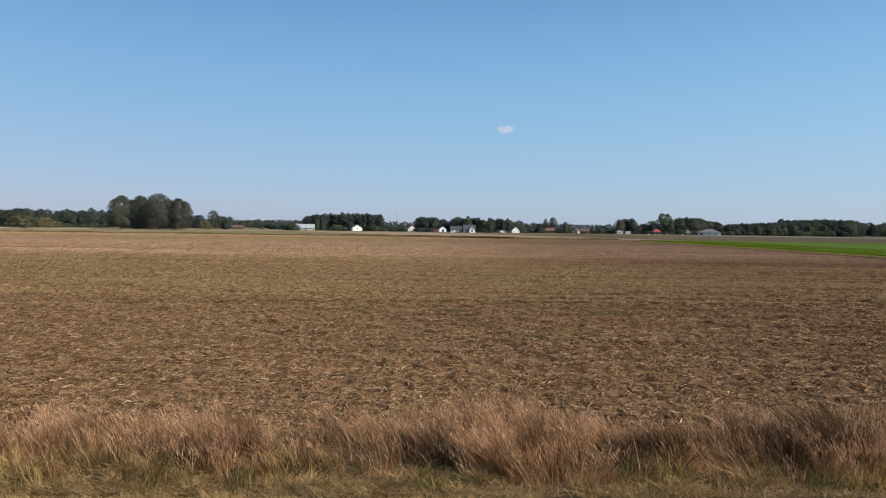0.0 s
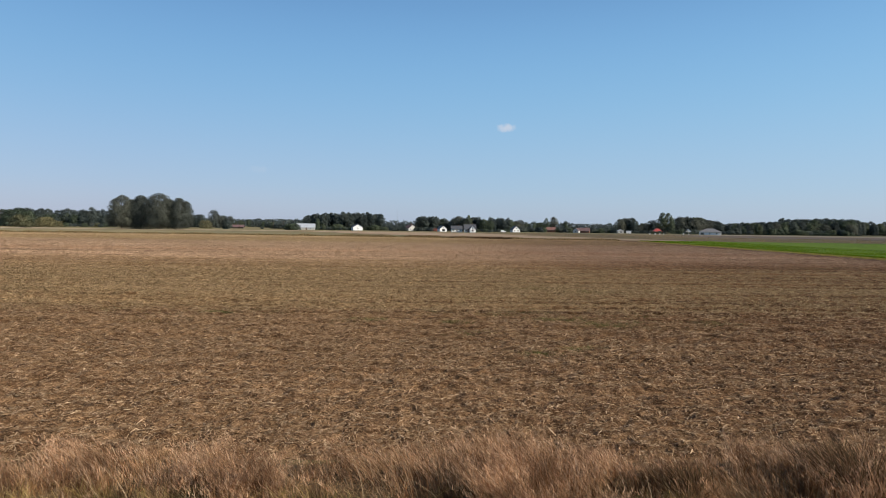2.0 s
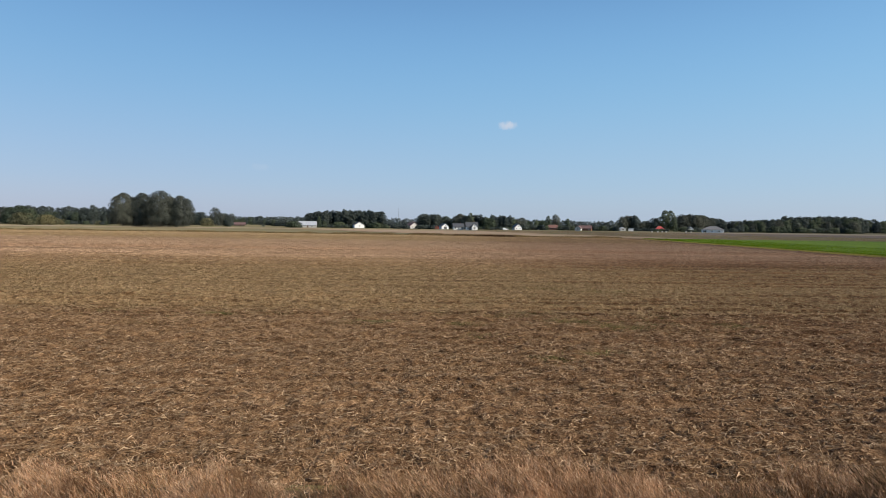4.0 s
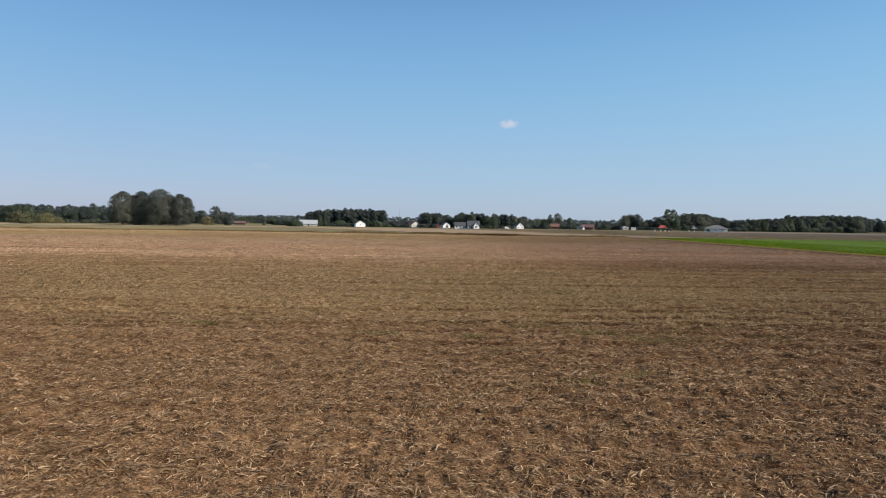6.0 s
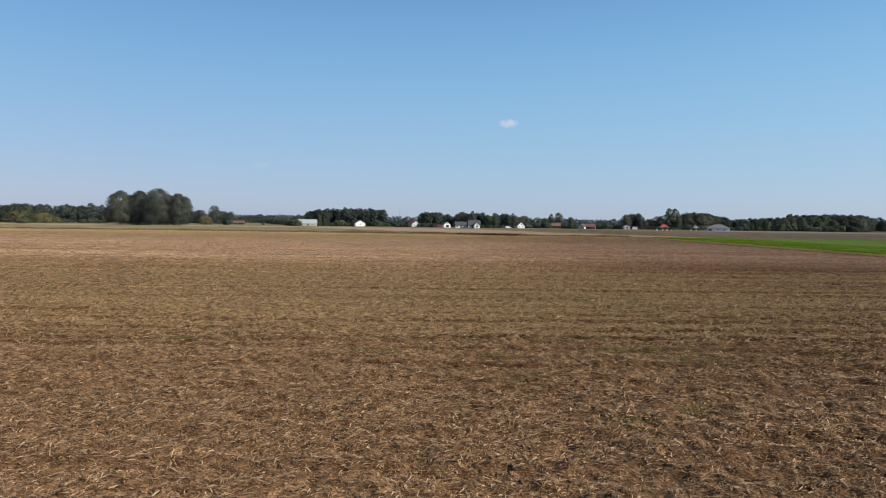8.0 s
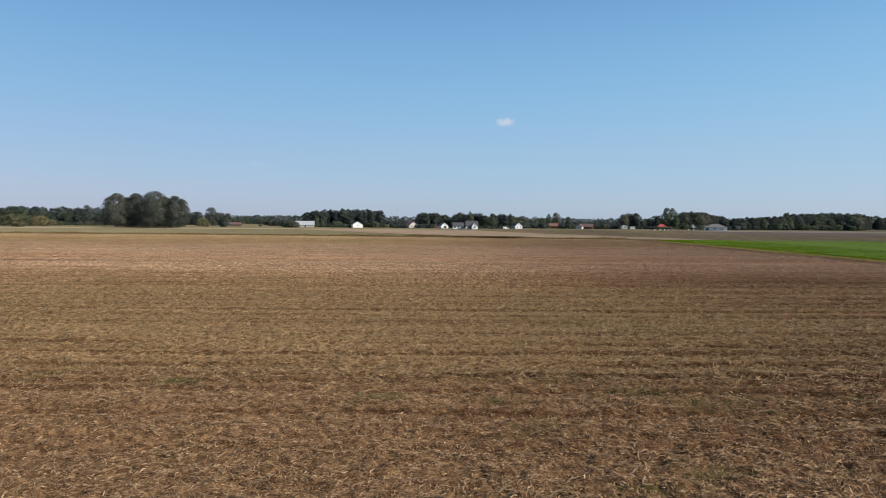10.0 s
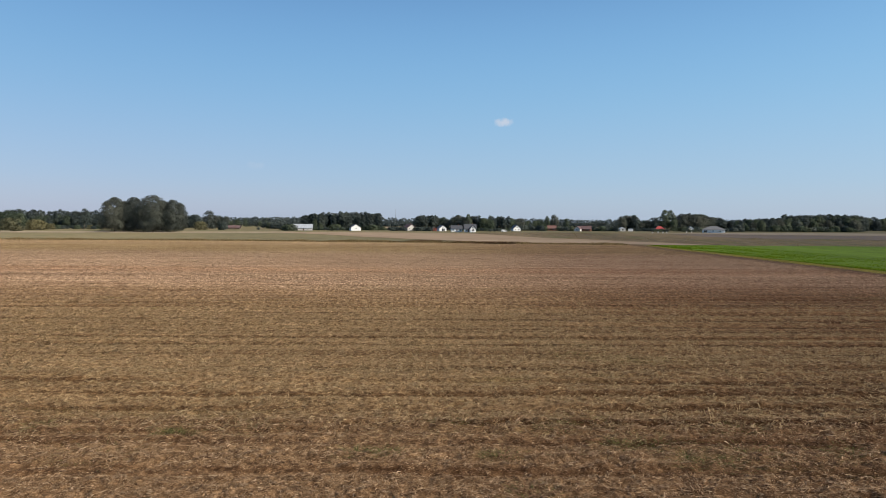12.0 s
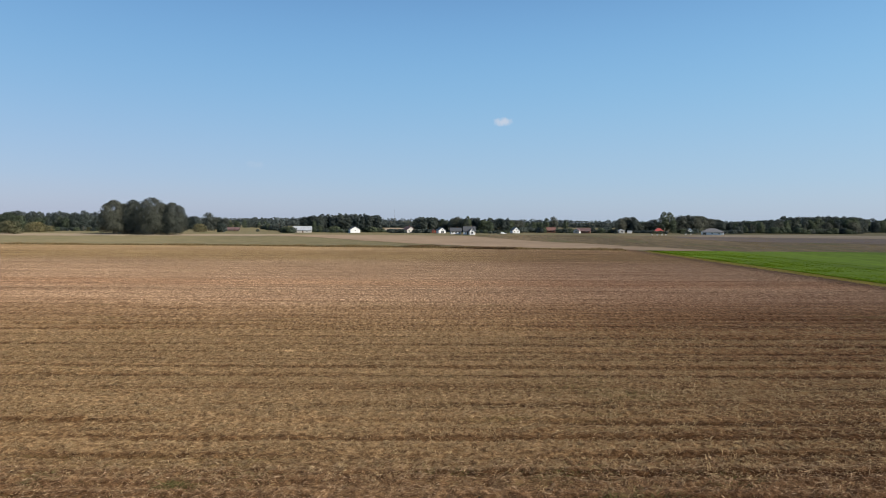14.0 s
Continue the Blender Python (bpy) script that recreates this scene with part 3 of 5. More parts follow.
def straw():
    """Maize-like leaf litter and stubble on the tilled ground, in small heaps: dense near the walk's line, thinning out with distance."""
    for u0, u1, v0, v1, n, heap, size, upright, material in ((-24, 30, 13.8, 37, 106000, 5, 0.82, 0.36, STRAW), (-46, 52, 32, 74, 104000, 5, 1.06, 0.62, STRAW_WARM), (-105, 67, 56, 185, 110000, 4, 1.2, 0.5, STRAW_PALE)):
        cu, cv = rng.uniform(u0, u1, n), rng.uniform(v0, v1, n)
        thin = np.interp(cv, [100, 185], [1.0, 0.15])
        if v0 > 20:
            thin = thin * np.interp(cv, [v0, v0 + 4.5 if v0 < 40 else v0 + 16], [0, 1])
        if v1 < 100:
            thin = thin * np.interp(cv, [v1 - 4.5 if v1 < 40 else v1 - 16, v1], [1, 0])
        keep = (rng.random(n) < straw_share(cu, cv) * thin) & (np.abs(cu - 2 + 0.02 * cv) < 0.82 * cv + 2)
        cu, cv = cu[keep], cv[keep]
        n = len(cu) * heap
        spread = 0.16 * size
        u, v = np.repeat(cu, heap) + rng.normal(0, spread, n), np.repeat(cv, heap) + rng.normal(0, spread, n)
        along = np.where(rng.random(len(cu)) < np.interp(cv, [24, 42], [0.35, 0.6]), rng.normal(0.2, 0.5, len(cu)), rng.uniform(0, math.tau, len(cu)))
        a = np.repeat(along, heap) + rng.normal(0, 0.55, n)
        length = size * np.clip(rng.lognormal(-1.90, 0.38, n), 0.06, 0.30)
        width = size * np.clip(rng.lognormal(-3.84, 0.32, n), 0.010, 0.036)
        rise = np.abs(rng.normal(0, upright, n)) * length * 0.5
        vv, f = litter(u, v, length, width, rise, a, rng.uniform(-0.1, 1.5, n))
        vv[:, 1] = np.clip(vv[:, 1], 13.6, 240)
        ob = new("straw", mesh_of("straw", vv, f, material))
        ob.matrix_world = FIELD
        tagged(ob, "scattered tan straw and leaf litter on tilled soil", "straw", kind="stuff")
    # fine chaff between the larger pieces
    n = 240000
    u, v = rng.uniform(-24, 30, n), rng.uniform(13.8, 36, n)
    keep = (rng.random(n) < 0.3 + 0.7 * straw_share(u, v)) & (np.abs(u - 2 + 0.02 * v) < 0.82 * v + 2)
    u, v = u[keep], v[keep]
    n = len(u)
    z, a = field_height(u, v) + 0.004, rng.uniform(0, math.tau, n)
    length, width = np.clip(rng.lognormal(-2.5, 0.4, n), 0.03, 0.2), np.clip(rng.lognormal(-4.5, 0.4, n), 0.005, 0.022)
    rise = np.abs(rng.normal(0, 0.3, n)) * length
    dx, dy, px, py = np.cos(a) * length / 2, np.sin(a) * length / 2, -np.sin(a) * width / 2, np.cos(a) * width / 2
    vv = np.stack([np.stack([u - dx, v - dy, z - 0.01], -1), np.stack([u - px, v - py, z + rise * 0.6], -1), np.stack([u + dx, v + dy, z + rise], -1), np.stack([u + px, v + py, z + rise * 0.6], -1)], 1).reshape(-1, 3)
    ob = new("chaff", mesh_of("chaff", vv, np.arange(n * 4).reshape(-1, 4), STRAW))
    ob.matrix_world = FIELD
    tagged(ob, "fine tan chaff strewn over tilled soil", "chaff", kind="stuff")


def clods():
    """Lumps of earth among the straw, more of them where the ground is barer."""
    n = 6500
    u, v = rng.uniform(-20, 26, n), 13.8 + 20 * rng.random(n) ** 1.3
    keep = rng.random(n) < np.interp(u, [-6, 10], [0.35, 1.0])
    u, v = u[keep], v[keep]
    n = len(u)
    size = np.clip(rng.lognormal(-3.45, 0.35, n), 0.018, 0.065)
    base = np.array([(1, 0, 0), (0, 1, 0), (-1, 0, 0), (0, -1, 0), (0, 0, 0.75), (0, 0, -0.75)])
    p = base[None] * size[:, None, None] * rng.uniform(0.6, 1.3, (n, 6, 1)) + rng.normal(0, 0.16, (n, 6, 3)) * size[:, None, None]
    p += np.stack([u, v, field_height(u, v) + size * 0.35], -1)[:, None, :]
    tri = np.array([(0, 1, 4), (1, 2, 4), (2, 3, 4), (3, 0, 4), (1, 0, 5), (2, 1, 5), (3, 2, 5), (0, 3, 5)])
    f = (np.arange(n)[:, None, None] * 6 + tri[None]).reshape(-1, 3)
    ob = new("soil_clods", mesh_of("soil_clods", p.reshape(-1, 3), f, CLOD))
    ob.matrix_world = FIELD
    tagged(ob, "dark crumbly clods of earth among the straw", "soil", kind="stuff")


# gaps in the tall grass, filled with dark clumps for their shade: u, v, half width
HOLLOWS = ((-3.2, 12.1, 0.32), (-2.1, 12.35, 0.30), (-0.2, 12.05, 0.40), (1.9, 12.35, 0.30), (4.9, 12.55, 0.42))


def verge():
    bm = bmesh.new()
    g = [[bm.verts.new((u, v, -0.02 + 0.05 * float(vnoise(u, v, 12)))) for u in np.linspace(-60, 60, 61)] for v in np.linspace(-40, 14.4, 40)]
    for i in range(len(g) - 1):
        for j in range(60):
            bm.faces.new((g[i][j], g[i][j + 1], g[i + 1][j + 1], g[i + 1][j]))
    ob = part("verge", bm, VERGE)
    ob.matrix_world = FIELD
    tagged(ob, "mown yellow-green grass verge beside the field", "verge", kind="structure")

    # dark sheet: shade at the tall grass's foot, put into a ground colour
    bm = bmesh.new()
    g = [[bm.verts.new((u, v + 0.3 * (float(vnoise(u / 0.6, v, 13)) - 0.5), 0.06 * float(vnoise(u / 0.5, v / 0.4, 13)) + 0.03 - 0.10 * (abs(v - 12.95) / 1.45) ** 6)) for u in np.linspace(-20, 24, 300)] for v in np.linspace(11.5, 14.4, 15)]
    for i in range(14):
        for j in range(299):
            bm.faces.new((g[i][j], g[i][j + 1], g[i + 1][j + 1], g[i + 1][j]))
    ob = part("foot_shade_strip", bm, FOOT_SHADE)
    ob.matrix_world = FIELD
    tagged(ob, "dark ground sheet for the shade under the tall grass", "ground", kind="structure")

    def tall(u):
        return np.interp(u, [-14, -5, -3.4, -2.4, -1.2, -0.2, 0.8, 2.5, 4.0, 4.7, 6.6, 7.4, 9.5, 14], [0.8, 0.7, 0.78, 1.0, 1.0, 0.7, 0.9, 1.0, 0.95, 0.66, 0.6, 0.85, 1.0, 0.8])

    # tall dry grass in tufts, thick and thin along the edge
    m = 3000
    tu, tv = rng.uniform(-13, 16, m), 11.75 + 2.75 * rng.beta(1.2, 1.6, m)
    keep = rng.random(m) < np.clip(2.4 * (vnoise(tu / 0.85, tv / 0.6, 15) - 0.30), 0.14, 1)
    for hu, hv, r in HOLLOWS:
        keep &= ((tu - hu) / r) ** 2 + ((tv - hv) / 0.5) ** 2 > 1
    tu, tv = tu[keep], tv[keep]
    m = len(tu)
    k = 30
    u = (tu[:, None] + rng.normal(0, 0.10, (m, k))).ravel()
    v = (tv[:, None] + rng.normal(0, 0.09, (m, k))).ravel()
    tuft = tall(tu) * (0.45 + 0.75 * vnoise(tu / 0.8, tv / 0.7, 16)) * np.interp(tv, [11.75, 12.6, 13.6, 14.6], [0.5, 1.0, 0.95, 0.5])
    h = np.repeat(tuft * rng.uniform(0.7, 1.12, m), k) * rng.uniform(0.3, 1.2, m * k)
    lean = np.repeat(-0.40 + 1.3 * (vnoise(tu / 1.2, tv / 1.5, 18) - 0.5) + rng.normal(0, 0.22, m), k) + rng.normal(0, 0.26, m * k)
    ly = np.repeat(rng.normal(0, 0.15, m), k) + rng.normal(0, 0.14, m * k)
    ob = new("tall_grass", blades_mesh("tall_grass", u, v, np.zeros(len(u)), h, rng.uniform(0.004, 0.012, len(u)), lean * h, ly * h, DRY, 3))
    ob.matrix_world = FIELD
    tagged(ob, "tall dry reddish-tan grass along the field's edge", "grass", kind="stuff")
    # single long stalks that lean out of the stand
    count = 240
    su, sv, sh = rng.uniform(-8, 13, count), rng.uniform(11.9, 13.4, count), rng.uniform(0.6, 1.05, count)
    ob = new("long_stalks", blades_mesh("long_stalks", su, sv, np.zeros(count), sh, rng.uniform(0.006, 0.011, count), rng.normal(-0.6, 0.22, count) * sh, rng.normal(-0.05, 0.15, count) * sh, STALK, 4))
    ob.matrix_world = FIELD
    tagged(ob, "long pale stalks leaning out of the tall grass", "grass", kind="stuff")
    # half-green grass in front of it
    m2 = 330
    gu, gv = rng.uniform(-13, 16, m2), rng.uniform(11.6, 12.6, m2)
    keep = rng.random(m2) < np.interp(gu, [-13, -0.8, 0.2, 5.0, 6.0, 16], [0.7, 0.55, 0.2, 0.2, 0.45, 0.4])
    gu, gv = gu[keep], gv[keep]
    m2 = len(gu)
    gk = 46
    hu, hv = (gu[:, None] + rng.normal(0, 0.12, (m2, gk))).ravel(), (gv[:, None] + rng.normal(0, 0.08, (m2, gk))).ravel()
    gh = np.repeat((0.12 + 0.45 * vnoise(gu / 0.7, gv / 0.7, 17)) * np.interp(gu, [-2.5, 0], [1.6, 1.0]), gk) * rng.uniform(0.4, 1.15, m2 * gk)
    gl = np.repeat(rng.normal(-0.15, 0.45, m2), gk) + rng.normal(0, 0.3, m2 * gk)
    ob = new("half_green_grass", blades_mesh("half_green_grass", hu, hv, np.zeros(len(hu)), gh, rng.uniform(0.008, 0.018, len(hu)), gl * gh, rng.normal(-0.1, 0.3, len(hu)) * gh, HALFGREEN, 3))
    ob.matrix_world = FIELD
    tagged(ob, "yellow-green bent grass at the verge's edge", "grass", kind="stuff")
    # feathery plumes on the longer stalks
    long = (h > 0.45) & (rng.random(len(h)) < 0.75)
    bx, by, bz = (u + lean * h)[long], (v + ly * h)[long], (h * 0.88)[long]
    ax, ay = lean[long], ly[long]
    rep = 5
    ox = np.repeat(bx, rep) + rng.normal(0, 0.012, len(bx) * rep)
    t = np.tile(np.linspace(-0.16, 0.0, rep), len(bx))
    ox, oy, oz = ox + t * np.repeat(ax, rep) * 1.4, np.repeat(by, rep) + t * np.repeat(ay, rep) * 1.4, np.repeat(bz, rep) + t
    hh = rng.uniform(0.04, 0.10, len(ox))
    ob = new("grass_plumes", blades_mesh("grass_plumes", ox, oy, oz, hh, rng.uniform(0.008, 0.014, len(ox)), rng.normal(-0.03, 0.03, len(ox)), rng.normal(0, 0.03, len(ox)), PLUME, 1))
    ob.matrix_world = FIELD
    tagged(ob, "feathery pinkish-tan seed heads of the tall grass", "grass", kind="stuff")
    # low grass, thick at the foot of the tall one
    n = 95000
    u = rng.uniform(-9, 13, n)
    v = 10.2 + (1.6 + 0.9 * vnoise(u / 0.7, 0 * u, 19)) * rng.random(n) ** 0.9
    bare = (v > 11.35) & (vnoise(u / 0.9, v / 0.45, 20) < 0.30)
    u, v = u[~bare], v[~bare]
    n = len(u)
    h = 0.03 + 0.22 * np.clip(vnoise(u / 0.38, v / 0.32, 14) * 1.5 - 0.3, 0.02, 1.2) * np.clip((v - 11.0) / 0.8, 0.45, 1.4) * rng.uniform(0.35, 1.2, n)
    ob = new("low_grass", blades_mesh("low_grass", u, v, np.zeros(n), h, rng.uniform(0.010, 0.024, n), rng.normal(-0.1, 0.9, n) * h, rng.normal(-0.2, 0.8, n) * h, LOWGRASS, 2))
    ob.matrix_world = FIELD
    tagged(ob, "short yellow-green grass on the verge", "grass", kind="stuff")
    # dead stalks fallen on the dark strip
    n = 42000
    u, v = rng.uniform(-10, 14, n), 11.4 + 2.5 * rng.random(n) ** 1.4
    h = rng.uniform(0.01, 0.10, n)
    ob = new("fallen_stalks", blades_mesh("fallen_stalks", u, v, np.full(n, 0.04), h, rng.uniform(0.006, 0.016, n), rng.normal(0, 0.16, n), rng.normal(0, 0.10, n), FALLEN, 2))
    ob.matrix_world = FIELD
    tagged(ob, "fallen brown stalks matted at the foot of the grass", "grass", kind="stuff")
    # green tufts at the foot
    m = 34
    tu, tv = rng.uniform(-13, 16, m), rng.uniform(11.6, 12.3, m)
    k = 90
    u, v = (tu[:, None] + rng.normal(0, 0.22, (m, k))).ravel(), (tv[:, None] + rng.normal(0, 0.12, (m, k))).ravel()
    h = rng.uniform(0.1, 0.34, m * k)
    ob = new("green_tufts", blades_mesh("green_tufts", u, v, np.zeros(m * k), h, rng.uniform(0.008, 0.018, m * k), rng.normal(0, 0.5, m * k) * h, rng.normal(0, 0.4, m * k) * h, GREENS, 2))
    ob.matrix_world = FIELD
    tagged(ob, "dark green grass tufts at the foot of the dry grass", "grass", kind="stuff")


def blade_clump(u, v, height, spread, count, material, label, name="blade_clump", leaf=0.017):
    x, y = rng.normal(0, spread * 0.45, count), rng.normal(0, spread * 0.35, count)
    h = height * rng.uniform(0.5, 1.05, count)
    ob = new(name, blades_mesh(name, x, y, np.zeros(count), h, leaf * rng.uniform(0.6, 1.5, count), -0.3 * h + rng.normal(0, 0.25, count) * h + x * 0.5, rng.normal(0, 0.2, count) * h + y * 0.4, material, 3))
    ob.matrix_world = FIELD @ pose(u, v, 0.0)
    return tagged(ob, label, "weed", kind="stuff")


def far_edges():
    # weedy bank at the field's end
    n = 52000
    u = rng.uniform(-330, 70, n)
    v = FIELD_END + 1.5 + rng.normal(0, 2.0, n) - np.clip((u + 60) / 130, 0, 1) * 14
    dens = vnoise(u / 7, v / 3, 21) * (0.35 + vnoise(u / 22, v / 30, 26))
    keep = rng.random(n) < dens * 1.5
    u, v = u[keep], v[keep]
    h = (0.25 + 1.0 * vnoise(u / 6, v / 4, 22)) * rng.uniform(0.5, 1.1, len(u))
    ob = new("bank_grass", blades_mesh("bank_grass", u, v, np.full(len(u), -0.1), h, rng.uniform(0.10, 0.25, len(u)), rng.normal(0, 0.5, len(u)) * h, rng.normal(0, 0.3, len(u)) * h, BANKGRASS, 2))
    ob.matrix_world = FIELD
    tagged(ob, "dark withered weeds along the far field edge", "weeds", kind="stuff")
    # grassy rim of the green field
    n = 24000
    v = 60 + 160 * rng.beta(1, 1.4, n)
    u = FIELD_RIGHT + 1.0 + rng.normal(0, 0.9, n)
    h = rng.uniform(0.1, 0.34, n)
    ob = new("edge_grass", blades_mesh("edge_grass", u, v, np.full(n, -0.05), h, rng.uniform(0.04, 0.10, n), rng.normal(0, 0.5, n) * h, rng.normal(0, 0.5, n) * h, EDGEGRASS, 2))
    ob.matrix_world = FIELD
    tagged(ob, "yellowish grass rim between stubble and green crop", "grass", kind="stuff")


def fallow_weeds():
    """Rough weeds standing on the fallow land and in the meadow."""
    for s0, s1, d0, d1, n, hmax, material, label in ((0.0511, 1.1, 213, 440, 26000, 0.32, ROUGHWEED, "rough brown weeds on the fallow land"),):
        sl, d = rng.uniform(s0, s1, n), rng.uniform(d0, d1, n)
        x = ORIGIN.x + AHEAD.x * d + ASIDE.x * sl * d
        y = ORIGIN.y + AHEAD.y * d + ASIDE.y * sl * d
        near_edge = np.interp(sl, [0.0511, 0.1607, 0.2886, 0.40, 0.46], [400, 300, 262, 232, 214]) if s0 > 0 else np.full(n, d0)
        keep = (rng.random(n) < 1.4 * vnoise(x / 14, y / 7, 41) - 0.2) & (d > near_edge)
        x, y = x[keep], y[keep]
        h = hmax * (0.3 + vnoise(x / 5, y / 5, 42)) * rng.uniform(0.4, 1.0, len(x))
        ob = new("rough_weeds", blades_mesh("rough_weeds", x, y, np.full(len(x), 0.02), h, rng.uniform(0.25, 0.6, len(x)), rng.normal(0, 0.5, len(x)) * h, rng.normal(0, 0.4, len(x)) * h, material, 1))
        tagged(ob, label, "weeds", kind="stuff")


def green_field():
    bm = bmesh.new()
    us, vs = np.linspace(FIELD_RIGHT + 1.6, 420, 90), np.linspace(30, 221, 70)
    g = [[bm.verts.new((u + (1.2 * float(vnoise(v / 5, 3, 25)) if j == 0 else 0), v, 0.10 + 0.18 * float(vnoise(u / 6, v / 6, 23)))) for j, u in enumerate(us)] for v in vs]
    for i in range(len(vs) - 1):
        for j in range(len(us) - 1):
            bm.faces.new((g[i][j], g[i][j + 1], g[i + 1][j + 1], g[i + 1][j]))
    ob = part("green_field", bm, CROP)
    ob.matrix_world = FIELD
    tagged(ob, "bright green field of young leafy crop", "field", kind="structure")
    n = 26000
    v = rng.uniform(60, 220, n)
    u = FIELD_RIGHT + 1.8 + 26 * rng.random(n) ** 2.0
    keep = rng.random(n) < 1.5 * vnoise(u / 1.6, v / 14, 24) - 0.1
    u, v = u[keep], v[keep]
    n = len(u)
    h = rng.uniform(0.08, 0.22, n)
    ob = new("crop_leaves", blades_mesh("crop_leaves", u, v, np.full(n, 0.16), h, rng.uniform(0.15, 0.4, n), rng.normal(0, 0.6, n) * h, rng.normal(0, 0.6, n) * h, CROPLEAF, 2))
    ob.matrix_world = FIELD
    tagged(ob, "leafy tops of the green crop", "crop", kind="stuff")


# ---- trees ----
def crown_arrays(g, lobes, count, leaf, facing=0.2):
    """Leaf clumps over a set of lobes (x, y, z, radius, flattening): folded quads facing outward, some inside."""
    w = np.array([l[3] ** 2 for l in lobes])
    pick = g.choice(len(lobes), count, p=w / w.sum())
    L = np.array(lobes)[pick]
    d = g.normal(size=(count, 3))
    d /= np.linalg.norm(d, axis=1)[:, None]
    d[:, 2] = np.where(d[:, 2] < -0.55, -d[:, 2], d[:, 2])
    r = L[:, 3] * np.where(g.random(count) < 0.72, g.uniform(0.86, 1.07, count), g.uniform(0.45, 0.9, count))
    c = L[:, :3] + d * np.stack([r, r, r * L[:, 4]], -1)
    # leaves face out of their bough and out of the whole crown
    whole = c - np.array(lobes)[:, :3].mean(axis=0) + np.array((0, 0, 0.1))
    whole /= np.linalg.norm(whole, axis=1)[:, None]
    nrm = (1.1 - facing) * d + facing * whole + g.normal(size=(count, 3)) * 0.25
    nrm /= np.linalg.norm(nrm, axis=1)[:, None]
    side = np.cross(nrm, g.normal(size=(count, 3)))
    side /= np.linalg.norm(side, axis=1)[:, None] + 1e-9
    up = np.cross(nrm, side)
    s = leaf * g.uniform(0.55, 1.35, count)[:, None]
    fold = nrm * s * 0.3
    v = np.stack([c - side * s - fold, c - up * s * 0.6 + fold * 0.4, c + side * s - fold, c + up * s * 0.6 + fold * 0.4], 1).reshape(-1, 3)
    return v, np.arange(count * 4).reshape(-1, 4)


def lobes_for(g, height, width, bole, count, shape):
    out = []
    for i in range(count):
        t = (i + 0.5) / count
        z = bole + (height - bole) * (0.08 + 0.84 * t)
        if shape == "round":
            env = math.sin(math.pi * (0.12 + 0.80 * t)) ** 0.7
        elif shape == "dome":
            env = math.sqrt(max(0.05, 1 - max(0.0, (t - 0.34) / 0.68) ** 2)) * (0.86 + 0.14 * min(1, t * 4))
        elif shape == "pine":
            env = 0.35 + 0.65 * math.sin(math.pi * (0.15 + 0.7 * t))
        else:
            env = 0.9 - 0.35 * t
        a = i * 2.4 + g.uniform(-0.5, 0.5)
        rad = width / 2 * env
        r = max(0.12 * width, rad * (g.uniform(0.34, 0.46) if shape == 'dome' else g.uniform(0.45, 0.68)))
        off = max(0.0, rad - r * 0.8)
        out.append((math.cos(a) * off, math.sin(a) * off, min(z, height - r * 0.8), r, g.uniform(0.75, 1.0)))
    if bole < 0.5:
        for i in range(9):
            a = i * 0.698 + g.uniform(-0.3, 0.3)
            r = width * g.uniform(0.15, 0.21)
            out.append((math.cos(a) * width * 0.33, math.sin(a) * width * 0.33, r * g.uniform(0.3, 1.4), r, 1.0))
    out.append((g.uniform(-0.06, 0.06) * width, g.uniform(-0.06, 0.06) * width, height - 0.19 * width, 0.2 * width, 0.9))
    return out


def tree(name, height, width, bole, lobes, leaves, leaf, material, shape, seed, label, category="tree"):
    g = np.random.default_rng(seed)
    root = tagged(new(name), label, category)
    ls = lobes_for(g, height, width, bole, lobes, shape)
    bm = bmesh.new()
    r0 = max(0.05, height * 0.017)
    bend = Vector((g.uniform(-0.03, 0.03) * height, g.uniform(-0.03, 0.03) * height, 0))
    fork = Vector((0, 0, max(0.3, bole * 0.9))) + bend * 0.5
    tube(bm, (0, 0, -0.4), fork, r0 * 1.25, r0 * 0.85, 8)
    tube(bm, fork, Vector((0, 0, height * 0.82)) + bend, r0 * 0.85, r0 * 0.2, 7)
    for x, y, z, r, q in ls[::2]:
        start = fork + (Vector((0, 0, height * 0.82)) + bend - fork) * min(0.85, max(0.0, (z - fork.z) / (height * 0.82 - fork.z + 0.01) * 0.6))
        tube(bm, start, (x * 0.9, y * 0.9, z), r0 * 0.4, r0 * 0.1, 5)
    part("trunk", bm, BARK, root)
    v, f = crown_arrays(g, ls, leaves, leaf, 0.5 if height > 10 else 0.15)
    v[:, 2] = np.maximum(v[:, 2], 0.02)
    ob = new("crown", mesh_of("crown", v, f, material))
    ob.parent = root
    return root


def put(ob, s, d, size=1.0, turn=0.0, wide=1.0, z=-0.15):
    """Moves a thing to its place in the plan."""
    p = spot(s, d, z)
    ob.matrix_basis = pose(p.x, p.y, p.z, 0, 0, turn) @ Matrix.Diagonal((size * wide, size * wide, size, 1))
    return ob


def copy_to(ob, s, d, size=1.0, turn=0.0, wide=1.0, z=-0.15, label="", group=""):
    p = spot(s, d, z)
    base = Matrix.Diagonal((*ob.scale, 1)).inverted()
    c = copy_thing(ob, pose(p.x, p.y, p.z, 0, 0, turn) @ Matrix.Diagonal((size * wide, size * wide, size, 1)) @ base)
    return tagged(c, label, group=group)


